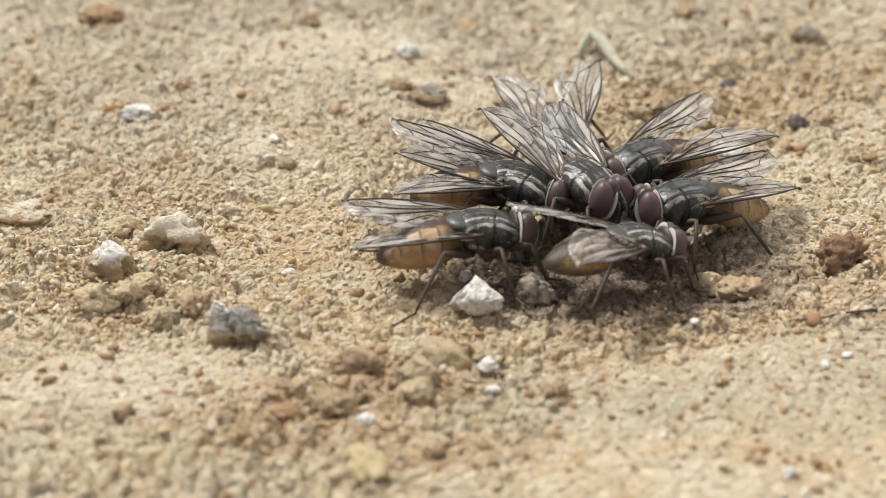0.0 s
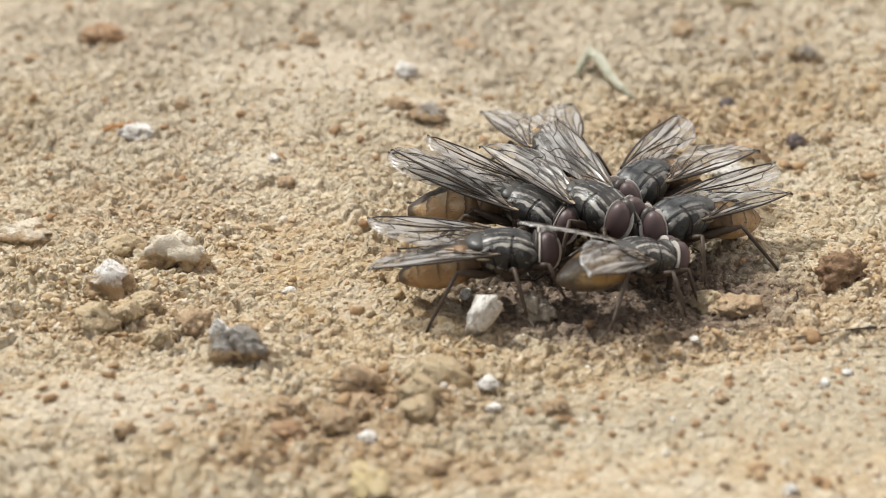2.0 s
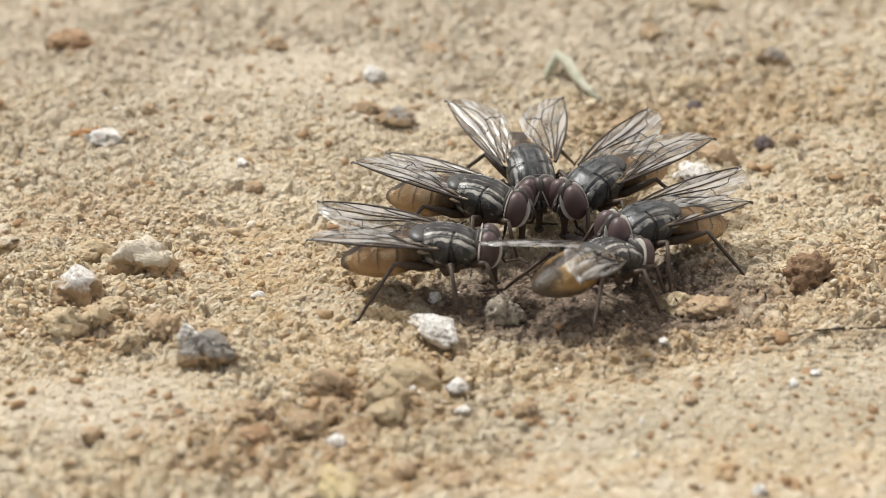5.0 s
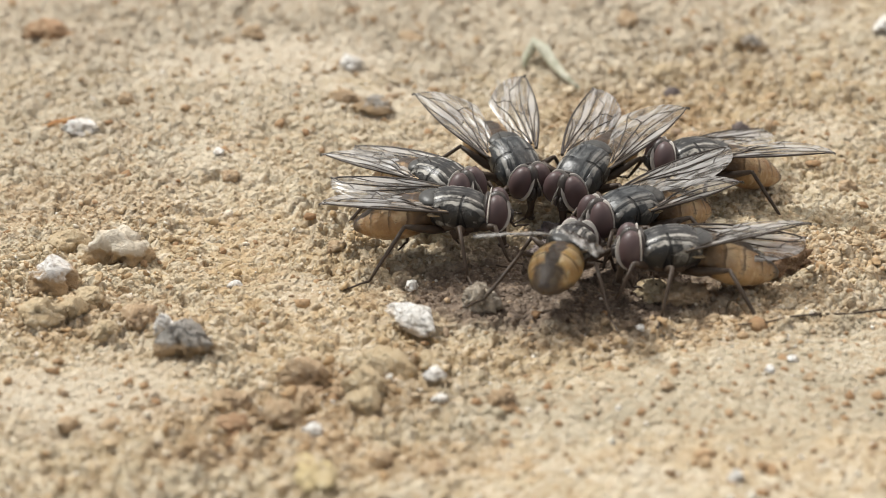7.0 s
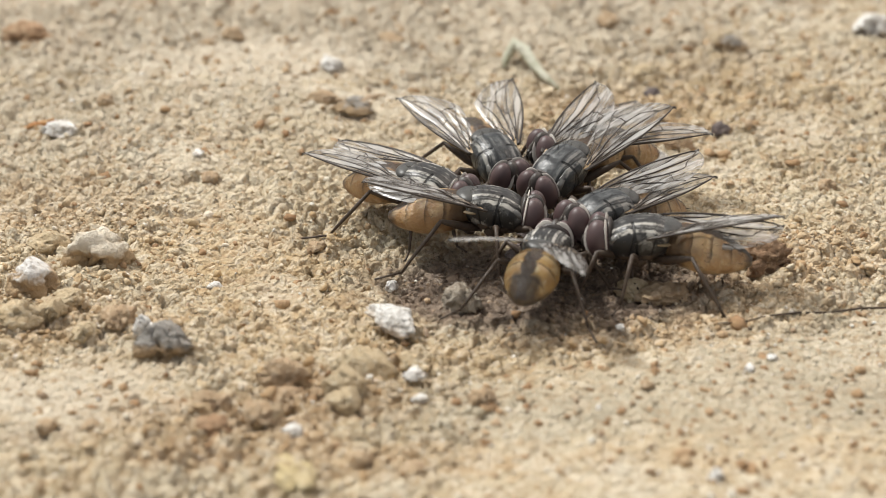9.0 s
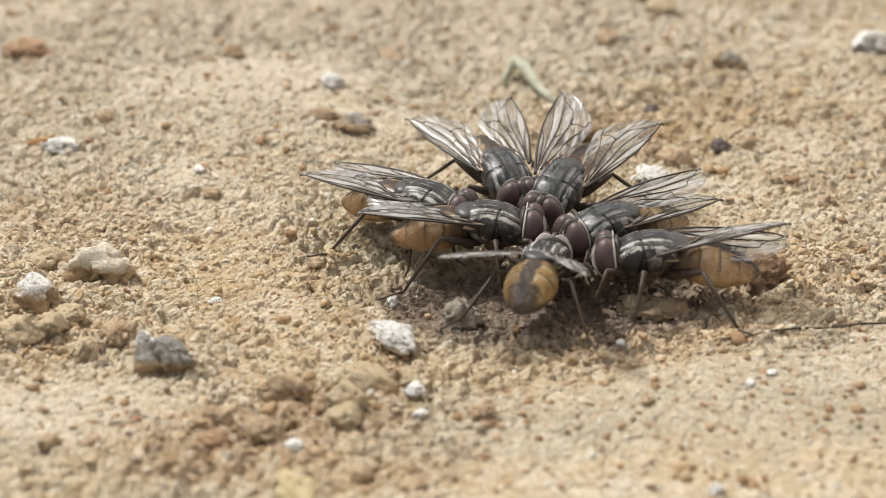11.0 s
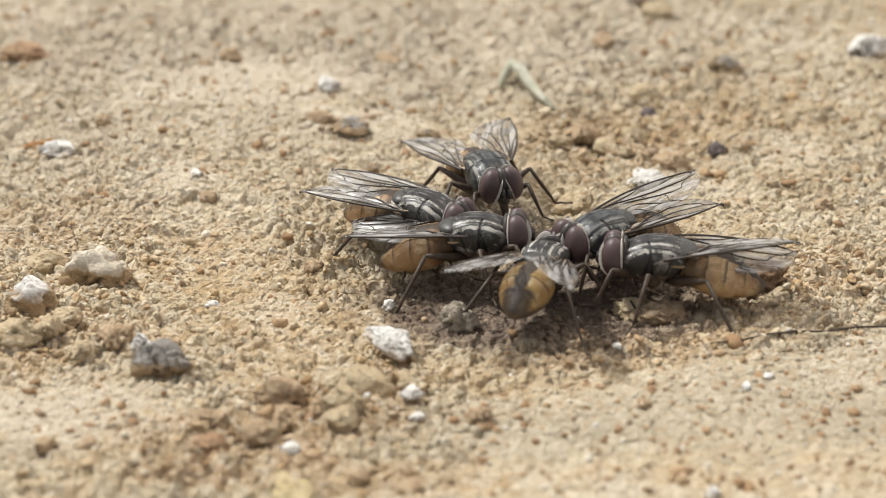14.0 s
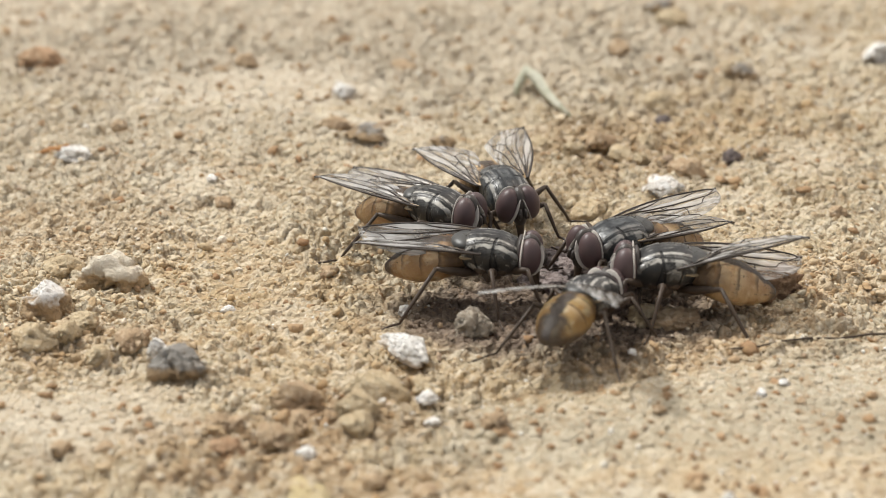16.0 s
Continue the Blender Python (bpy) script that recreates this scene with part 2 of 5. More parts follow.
def thorax_material(name, stripes, slate=0.0):
    n = Nodes(name)
    x = n.xyz.outputs["X"]
    y = n.math("ABSOLUTE", n.xyz.outputs["Y"])
    wob = n.math("MULTIPLY", n.math("SUBTRACT", n.noise(2.4, 3), 0.5), 0.16)
    y = n.math("ADD", y, wob)

    def line(v, at, half):
        return n.math("SUBTRACT", 1.0, n.band(n.math("ABSOLUTE", n.math("SUBTRACT", v, at)), half * 0.5, half))
    inner = n.math("MULTIPLY", n.math("MAXIMUM", n.math("MULTIPLY", line(y, 0.14, 0.05), n.math("MULTIPLY", n.band(n.noise(1.3, 2, 0.5, 0.3), 0.42, 0.62), 0.5)), line(y, 0.50, 0.085)), n.math("ADD", 0.55, n.math("MULTIPLY", n.random(), 0.35)))
    edge = n.math("MAXIMUM", line(y, 0.80, 0.085), n.math("MULTIPLY", line(y, 0.66, 0.03), n.math("MULTIPLY", n.random(), 0.3)))
    pale = n.math("MAXIMUM", n.math("MULTIPLY", inner, stripes), n.math("MULTIPLY", edge, 0.35 + 0.55 * stripes))
    low = n.band(n.xyz.outputs["Z"], 1.9, 2.2)
    dust = n.band(n.noise(1.5, 5, 0.65), 0.50, 0.62)
    worn = n.band(n.noise(1.5, 4, 0.68), 0.36, 0.54)
    blotch = n.math("MULTIPLY", n.band(n.noise(1.35, 4, 0.6, 0.8), 0.55, 0.64), n.band(y, 0.55, 0.80))
    c = n.mix(n.noise(1.5, 4, 0.6), (0.014, 0.013, 0.012), (0.040, 0.038, 0.035))
    c = n.mix(n.math("MULTIPLY", dust, 0.7), c, (0.125, 0.122, 0.112))
    if slate:
        c = n.mix(slate, c, n.mix(n.band(n.noise(1.2, 5, 0.65), 0.42, 0.62), (0.018, 0.020, 0.021), (0.088, 0.094, 0.094)))
        c = n.mix(n.math("MULTIPLY", n.math("MAXIMUM", line(y, 0.30, 0.07), line(y, 0.62, 0.06)), 0.85), c, (0.010, 0.011, 0.012))
    c = n.mix(n.math("MULTIPLY", n.math("MULTIPLY", pale, low), worn), c, (0.50, 0.475, 0.42))
    c = n.mix(n.math("MULTIPLY", blotch, 0.45 + 0.4 * stripes), c, (0.34, 0.33, 0.295))
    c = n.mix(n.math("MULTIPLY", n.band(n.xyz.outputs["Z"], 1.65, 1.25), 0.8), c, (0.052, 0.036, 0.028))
    suture = n.math("MULTIPLY", line(n.math("ADD", x, n.math("MULTIPLY", y, 0.18)), 0.46, 0.07), n.band(y, 0.28, 0.45))
    z = n.xyz.outputs["Z"]
    side = n.math("MULTIPLY", n.band(y, 0.80, 0.90), n.band(z, 2.45, 2.25))
    slant = n.math("ADD", x, n.math("MULTIPLY", n.math("SUBTRACT", z, 2.0), 0.35))
    panel = n.math("MULTIPLY", n.math("MAXIMUM", line(slant, 0.44, 0.05), line(slant, -0.45, 0.05)), side)
    rim = line(n.math("ADD", y, n.math("MULTIPLY", x, 0.05)), 0.735, 0.035)
    suture = n.math("MAXIMUM", suture, n.math("MAXIMUM", panel, n.math("MULTIPLY", rim, 0.8)))
    c = n.mix(n.math("MULTIPLY", suture, 0.85), c, (0.006, 0.006, 0.006))
    h = n.math("ADD", n.math("MULTIPLY", n.noise(1.1, 2), 0.35), n.math("MULTIPLY", n.noise(11.0, 3), 0.08))
    n.bump(n.math("SUBTRACT", h, n.math("MULTIPLY", suture, 0.7)), 0.18, 0.85)
    return n.base(c, n.math("ADD", 0.36, n.math("MULTIPLY", dust, 0.20)), Specular_IOR_Level=0.42)


def abdomen_material(name, deep, mild, pale, tip_from=-3.75, belly_shade=0.0):
    n = Nodes(name)
    x, y, z = (n.xyz.outputs[k] for k in "XYZ")
    w = n.math("MULTIPLY", n.math("SUBTRACT", n.noise(1.6, 3), 0.5), 0.30)
    c = n.mix(n.band(n.math("ADD", n.noise(0.9, 4, 0.6), n.math("MULTIPLY", n.math("SUBTRACT", n.random(), 0.5), 0.3)), 0.3, 0.7), deep, mild)
    c = n.mix(n.math("MULTIPLY", n.band(n.noise(2.2, 4), 0.50, 0.72), 0.6), c, pale)
    plate = n.math("FRACT", n.math("DIVIDE", n.math("ADD", n.math("MULTIPLY", x, -1.0), n.math("SUBTRACT", n.math("MULTIPLY", w, 1.2), 1.05)), 0.80))
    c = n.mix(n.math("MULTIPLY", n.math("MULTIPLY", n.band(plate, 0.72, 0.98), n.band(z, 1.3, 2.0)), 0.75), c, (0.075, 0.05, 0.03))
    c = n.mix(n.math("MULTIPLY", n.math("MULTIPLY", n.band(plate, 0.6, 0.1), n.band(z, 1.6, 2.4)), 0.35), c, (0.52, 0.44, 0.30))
    wide = n.math("ADD", 0.24, n.math("MULTIPLY", n.band(plate, 0.9, 0.2), 0.10))
    mid = n.math("SUBTRACT", 1.0, n.band(n.math("SUBTRACT", n.math("ADD", n.math("ABSOLUTE", y), w), wide), -0.05, 0.10))
    mid = n.math("MULTIPLY", mid, n.band(z, 1.0, 1.5))
    tip = n.math("SUBTRACT", 1.0, n.band(n.math("ADD", x, w), tip_from - 0.45, tip_from))
    dark = n.math("MAXIMUM", mid, n.math("MULTIPLY", tip, n.math("MULTIPLY", n.band(n.math("ADD", n.math("ABSOLUTE", y), w), 0.78, 0.50), 0.88)))
    c = n.mix(n.math("MULTIPLY", dark, 0.95), c, (0.040, 0.030, 0.024))
    # underside shade put into the colour, darker towards the bottom
    if belly_shade:
        c = n.mix(n.math("MULTIPLY", n.band(n.math("ADD", z, w), 1.62, 1.20), belly_shade), c, (0.085, 0.066, 0.050))
    front = n.band(n.math("ADD", x, w), -1.95, -1.25)
    c = n.mix(n.math("MULTIPLY", front, 0.85), c, (0.06, 0.034, 0.016))
    n.bump(n.math("ADD", n.noise(9.0, 3), n.math("MULTIPLY", n.noise(2.0, 3), 1.5)), 0.06, 0.6)
    return n.base(c, 0.46, Specular_IOR_Level=0.32, Subsurface_Weight=0.14, Subsurface_Radius=(0.0006, 0.0003, 0.0001))


def eye_material():
    n = Nodes("wine_red_eye")
    c = n.mix(n.noise(1.2, 3), (0.062, 0.036, 0.035), (0.098, 0.062, 0.060))
    v = n.cells(38.0)
    n.bump(n.math("SUBTRACT", 1.0, v.outputs["Distance"]), 0.005, 0.5)
    return n.base(c, 0.48, Specular_IOR_Level=0.5)


def plain(name, a, b, rough, scale=3.0, **more):
    n = Nodes(name)
    n.bump(n.noise(scale * 4, 3), 0.04, 0.5)
    return n.base(n.mix(n.noise(scale, 4), a, b), rough, **more)


def wing_material():
    n = Nodes("clear_smoky_wing")
    fine = n.t.nodes.new("ShaderNodeVectorMath")  # pleats run along the wing
    fine.operation = "MULTIPLY"
    n.put(fine.inputs[0], n.co)
    fine.inputs[1].default_value = (0.30, 3.4, 0.3)
    pleat = n.noise(1.0, 3, 0.6, co=fine.outputs[0])
    cloud = n.noise(0.7, 3, 0.6)
    base = n.band(n.xyz.outputs["X"], -1.6, -0.1)
    # pale streaks paint the sky's reflection on the pleats into colour and opacity
    light = n.band(n.math("ADD", n.math("MULTIPLY", pleat, 0.75), n.math("MULTIPLY", cloud, 0.25)), 0.42, 0.58)
    c = n.mix(light, (0.165, 0.15, 0.13), (0.50, 0.485, 0.46))
    c = n.mix(n.math("MULTIPLY", base, 0.65), c, (0.52, 0.33, 0.13))
    n.base(c, 0.33, Specular_IOR_Level=0.65)
    n.bump(n.math("ADD", pleat, n.math("MULTIPLY", n.noise(4.0, 3), 0.3)), 0.05, 0.5)
    clear = n.t.nodes.new("ShaderNodeBsdfTransparent")
    clear.inputs[0].default_value = (0.91, 0.91, 0.90, 1)
    m = n.t.nodes.new("ShaderNodeMixShader")
    n.put(m.inputs[0], n.math("ADD", n.math("ADD", 0.39, n.math("MULTIPLY", light, 0.26)), n.math("MULTIPLY", base, 0.25)))
    n.t.links.new(clear.outputs[0], m.inputs[1])
    n.t.links.new(n.p.outputs[0], m.inputs[2])
    n.t.links.new(m.outputs[0], n.out.inputs["Surface"])
    return n.mat


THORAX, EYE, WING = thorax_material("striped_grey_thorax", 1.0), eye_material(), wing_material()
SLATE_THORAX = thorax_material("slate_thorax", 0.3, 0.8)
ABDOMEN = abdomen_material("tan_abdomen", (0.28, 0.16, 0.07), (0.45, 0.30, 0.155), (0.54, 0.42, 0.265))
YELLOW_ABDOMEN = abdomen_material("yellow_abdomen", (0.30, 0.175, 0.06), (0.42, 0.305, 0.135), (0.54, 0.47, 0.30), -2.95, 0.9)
CHITIN = plain("black_chitin", (0.030, 0.025, 0.022), (0.062, 0.049, 0.040), 0.42, 4.0)
LEG = plain("dark_brown_leg", (0.030, 0.021, 0.015), (0.085, 0.057, 0.037), 0.50, 4.0, Specular_IOR_Level=0.35)
SILVER = plain("silver_dusted_face", (0.62, 0.58, 0.52), (0.44, 0.40, 0.35), 0.55, 4.0)
SCUTELLUM = plain("slate_scutellum", (0.018, 0.018, 0.018), (0.105, 0.102, 0.092), 0.42, 1.6, Specular_IOR_Level=0.35)
PLATE = plain("grey_dusted_plate", (0.030, 0.029, 0.027), (0.27, 0.26, 0.235), 0.34, 2.2)
VEIN = plain("brown_wing_vein", (0.022, 0.016, 0.012), (0.05, 0.034, 0.022), 0.45, 4.0)
CALYPTER = plain("cream_calypter", (0.40, 0.31, 0.19), (0.26, 0.18, 0.09), 0.5, 3.0)


# ---- mesh helpers (all in millimetres) ----
def finish(name, bm, material, smooth=True):
    bmesh.ops.recalc_face_normals(bm, faces=bm.faces)
    bmesh.ops.scale(bm, vec=(MM, MM, MM), verts=bm.verts)
    me = bpy.data.meshes.new(name)
    bm.to_mesh(me)
    bm.free()
    if smooth:
        me.shade_smooth()
    me.materials.append(material)
    return me


def part(name, bm, material, parent, label=""):
    ob = new(name, finish(name, bm, material))
    ob.parent = parent
    return tagged(ob, label)


def thing(name, bm, material, label, category, at=(0, 0, 0), turn=(0, 0, 0), group="", kind=""):
    ob = tagged(new(name, finish(name, bm, material)), label, category, group, kind)
    ob.matrix_world = pose(at[0] * MM, at[1] * MM, at[2] * MM, *turn)
    return ob


def loft(bm, rings, n=22, square=2.0):
    """Closed body along x: rings of (x, centre z, half width, half height above, half height below)."""
    loops = []
    for x, zc, w, up, dn in rings:
        loop = []
        for k in range(n):
            a = math.tau * k / n
            c, s = (math.copysign(abs(f) ** (2 / square), f) for f in (math.cos(a), math.sin(a)))
            loop.append(bm.verts.new((x, w * c, zc + s * (up if s > 0 else dn))))
        loops.append(loop)
    for p, q in zip(loops, loops[1:]):
        for k in range(n):
            bm.faces.new((p[k], p[(k + 1) % n], q[(k + 1) % n], q[k]))
    bm.faces.new(loops[0])
    bm.faces.new(loops[-1])


def ellipsoid(bm, centre, radii, u=20, v=14):
    out = bmesh.ops.create_uvsphere(bm, u_segments=u, v_segments=v, radius=1.0)
    for q in out["verts"]:
        q.co = Vector((q.co.x * radii[0], q.co.y * radii[1], q.co.z * radii[2])) + Vector(centre)
    return out["verts"]


def tube(bm, points, radii, n=7):
    """A tapered rod along points."""
    pts = [Vector(p) for p in points]
    loops = []
    for k, p in enumerate(pts):
        d = (pts[min(k + 1, len(pts) - 1)] - pts[max(k - 1, 0)]).normalized()
        a = d.orthogonal().normalized() if not loops else (side - d * side.dot(d)).normalized()
        side = a
        b = d.cross(a)
        loops.append([bm.verts.new(p + (a * math.cos(math.tau * j / n) + b * math.sin(math.tau * j / n)) * radii[k]) for j in range(n)])
    for p, q in zip(loops, loops[1:]):
        for j in range(n):
            bm.faces.new((p[j], p[(j + 1) % n], q[(j + 1) % n], q[j]))
    bm.faces.new(loops[0])
    bm.faces.new(loops[-1])


# ---- ground ----
def lattice(ix, iy, seed):
    h = (ix.astype(np.int64) * 374761393 + iy.astype(np.int64) * 668265263 + seed * 2147483647) & 0x7FFFFFFF
    h = ((h ^ (h >> 13)) * 1274126177) & 0x7FFFFFFF
    h = ((h ^ (h >> 16)) * 2246822519) & 0x7FFFFFFF
    return ((h ^ (h >> 15)) & 0xFFFFFF) / float(0xFFFFFF)


def smooth_noise(x, y, seed):
    ix, iy = np.floor(x), np.floor(y)
    fx, fy = x - ix, y - iy
    fx, fy = fx * fx * fx * (fx * (fx * 6 - 15) + 10), fy * fy * fy * (fy * (fy * 6 - 15) + 10)
    a, b = lattice(ix, iy, seed), lattice(ix + 1, iy, seed)
    c, d = lattice(ix, iy + 1, seed), lattice(ix + 1, iy + 1, seed)
    return (a + (b - a) * fx) * (1 - fy) + (c + (d - c) * fx) * fy - 0.5


def crumbs_height(x, y, seed):
    """Rounded lumps of uneven size, one to a cell."""
    ix, iy = np.floor(x), np.floor(y)
    best = np.zeros_like(x)
    for dx in (-1, 0, 1):
        for dy in (-1, 0, 1):
            cx, cy = ix + dx, iy + dy
            px, py = cx + lattice(cx, cy, seed), cy + lattice(cx, cy, seed + 1)
            r = 0.25 + 0.55 * lattice(cx, cy, seed + 2) ** 2
            e = 0.75 + 0.5 * lattice(cx, cy, seed + 3)
            d2 = ((x - px) * e) ** 2 + ((y - py) / e) ** 2
            best = np.maximum(best, np.sqrt(np.maximum(r * r - d2, 0)))
    return best


def dip(x, y, cx, cy, rx, ry):
    return np.exp(-(((x - cx) / rx) ** 2 + ((y - cy) / ry) ** 2))


def flakes(x, y, seed):
    """Thin tilted scales of dried soil, with a crack round each."""
    ix, iy = np.floor(x), np.floor(y)
    near, second, top = np.full_like(x, 9.0), np.full_like(x, 9.0), np.zeros_like(x)
    for dx in (-1, 0, 1):
        for dy in (-1, 0, 1):
            cx, cy = ix + dx, iy + dy
            px, py = x - cx - lattice(cx, cy, seed), y - cy - lattice(cx, cy, seed + 1)
            d = px * px + py * py
            h = 0.6 * (lattice(cx, cy, seed + 2) - 0.5) + 1.5 * ((lattice(cx, cy, seed + 3) - 0.5) * px + (lattice(cx, cy, seed + 4) - 0.5) * py)
            closer = d < near
            second = np.where(closer, near, np.minimum(second, d))
            top = np.where(closer, h, top)
            near = np.where(closer, d, near)
    return top - 0.6 * np.exp(-((np.sqrt(second) - np.sqrt(near)) / 0.13))


def step_up(v):
    v = np.clip(v, 0, 1)
    return v * v * (3 - 2 * v)


def crust(x, y):
    """1 where a smooth, worn crust covers the ground."""
    wob = 1.6 * smooth_noise(x / 2.6, y / 2.6, 51) + 0.8 * smooth_noise(x / 0.9, y / 0.9, 52)
    front = step_up((-9.3 + 0.24 * (x - 3.2) - y + wob) / 0.9) * step_up((x - 0.2 + wob) / 2.5)
    left = step_up(1.7 * dip(x, y, -13.6, -11.2, 5.2, 2.6) + 0.25 * wob - 0.35)
    spots = np.maximum.reduce([dip(x, y, *q) for q in ((-5.9, -3.2, 1.5, 1.7), (-11.2, 9.3, 2.2, 2.4), (-2.4, 16.5, 3.6, 2.4), (18.0, 13.0, 2.3, 2.2), (-9.5, 20.5, 8.0, 4.0))])
    return np.maximum.reduce([front, left, step_up(1.5 * spots + 0.3 * wob - 0.3) * 0.85])


def ridge(x, y):
    """1 along the broken line in the crust, which runs forward to the left."""
    wob = 0.8 * smooth_noise(x / 1.5, y / 1.5, 54) + 0.5 * smooth_noise(x / 0.6, y / 0.6, 55)
    d = (y + 8.1 - 0.98 * (x + 1.1)) / 1.40 + wob
    return np.exp(-(d / 0.75) ** 2) * step_up((x + 10.5) / 2) * step_up((0.8 - x) / 1.5)


def crumbly(x, y):
    """1 where the soil lies in loose crumbs."""
    wob = 0.5 * smooth_noise(x / 1.7, y / 1.7, 53)
    zones = ((-16.5, -3.0, 5.5, 4.5), (-4.4, -10.8, 4.6, 1.7), (-7.5, -13.5, 4.5, 2.0), (-1.0, -8.4, 2.4, 1.2), (9.5, -6.6, 7.0, 1.5), (16.5, -0.5, 3.5, 3.2), (9.0, 14.0, 4.0, 3.0), (-13.5, 3.0, 4.0, 2.5), (-4.0, 1.5, 1.6, 1.6))
    return step_up(1.25 * np.maximum.reduce([dip(x, y, *q) for q in zones]) + wob - 0.1)


def trodden(x, y):
    """1 where the damp soil round the food is smeared flat."""
    return step_up(1.6 * dip(x, y, FOOD[0] - 0.3, FOOD[1] - 2.6, 5.2, 3.8) + 0.4 * smooth_noise(x / 1.1, y / 1.1, 57) - 0.35)


def height(x, y):
    """The lie of the ground, in mm."""
    x, y = np.asarray(x, float), np.asarray(y, float)
    far = np.clip((np.hypot(x, y) - 30) / 40, 0, 1)
    wx, wy = x + 0.35 * smooth_noise(x * 1.3, y * 1.3, 40) + 0.16 * smooth_noise(x * 4, y * 4, 42), y + 0.35 * smooth_noise(x * 1.3, y * 1.3, 41) + 0.16 * smooth_noise(x * 4, y * 4, 43)
    worn, loose = crust(x, y), crumbly(x, y)
    rough = np.clip(0.95 + 0.8 * smooth_noise(x / 4.5, y / 4.5, 5), 0.5, 1.4) * (1 - 0.72 * worn) * (1 - 0.45 * trodden(x, y))
    z = 0.62 * smooth_noise(x / 13, y / 13, 1) + 0.38 * smooth_noise(x / 5, y / 5, 2) + (0.30 - 0.2 * worn) * smooth_noise(wx / 1.6, wy / 1.6, 3)
    scales = 0.34 * flakes(wx / 0.80, wy / 0.60, 61) + 0.21 * flakes(wx / 0.42, wy / 0.33, 71) + 0.07 * smooth_noise(x / 0.17, y / 0.17, 4)
    lumps = 0.60 * np.clip(crumbs_height(wx / 1.35, wy / 1.35, 11) - 0.24, 0, 1) + 0.30 * crumbs_height(wx / 0.66, wy / 0.66, 21)
    z = z + rough * (scales + lumps * (0.30 + 0.6 * loose))
    z = z - 0.35 * dip(x, y, FOOD[0] - 0.3, FOOD[1] - 2.2, 6.5, 4.5) - 0.15 + 0.10 * worn
    z = z + ridge(x, y) * (0.75 * crumbs_height(wx / 0.9, wy / 0.9, 81) - 0.30)
    return z * (1 - far)


def ground_at(x, y):
    return float(height(np.array([x]), np.array([y]))[0])


def build_ground():
    def axis(lo, hi, step, end):
        mid = list(np.arange(lo, hi + step / 2, step))
        a, b, s = [], [], step
        p, q = mid[0], mid[-1]
        while p > -end or q < end:
            s *= 1.25
            p, q = p - s, q + s
            a.append(p), b.append(q)
        return np.array(a[::-1] + mid + b)
    xs, ys = axis(-27.5, 28.5, 0.066, 20000), axis(-18.5, 36, 0.066, 20000)
    gx, gy = np.meshgrid(xs, ys)
    gz = height(gx, gy)
    nx, ny = len(xs), len(ys)
    co = np.stack([gx, gy, gz], -1).reshape(-1, 3) * MM
    k = (np.arange(ny - 1)[:, None] * nx + np.arange(nx - 1)[None, :]).ravel()
    quads = np.stack([k, k + 1, k + nx + 1, k + nx], 1)
    me = bpy.data.meshes.new("ground")
    me.vertices.add(len(co))
    me.vertices.foreach_set("co", co.ravel())
    me.loops.add(quads.size)
    me.loops.foreach_set("vertex_index", quads.ravel())
    me.polygons.add(len(quads))
    me.polygons.foreach_set("loop_start", np.arange(0, quads.size, 4))
    me.update(calc_edges=True)
    me.shade_smooth()
    me.materials.append(SOIL)
    return tagged(new("ground", me), "crumbly sandy tan soil, damp around the food with painted fly shade", "soil", kind="structure")


build_ground()


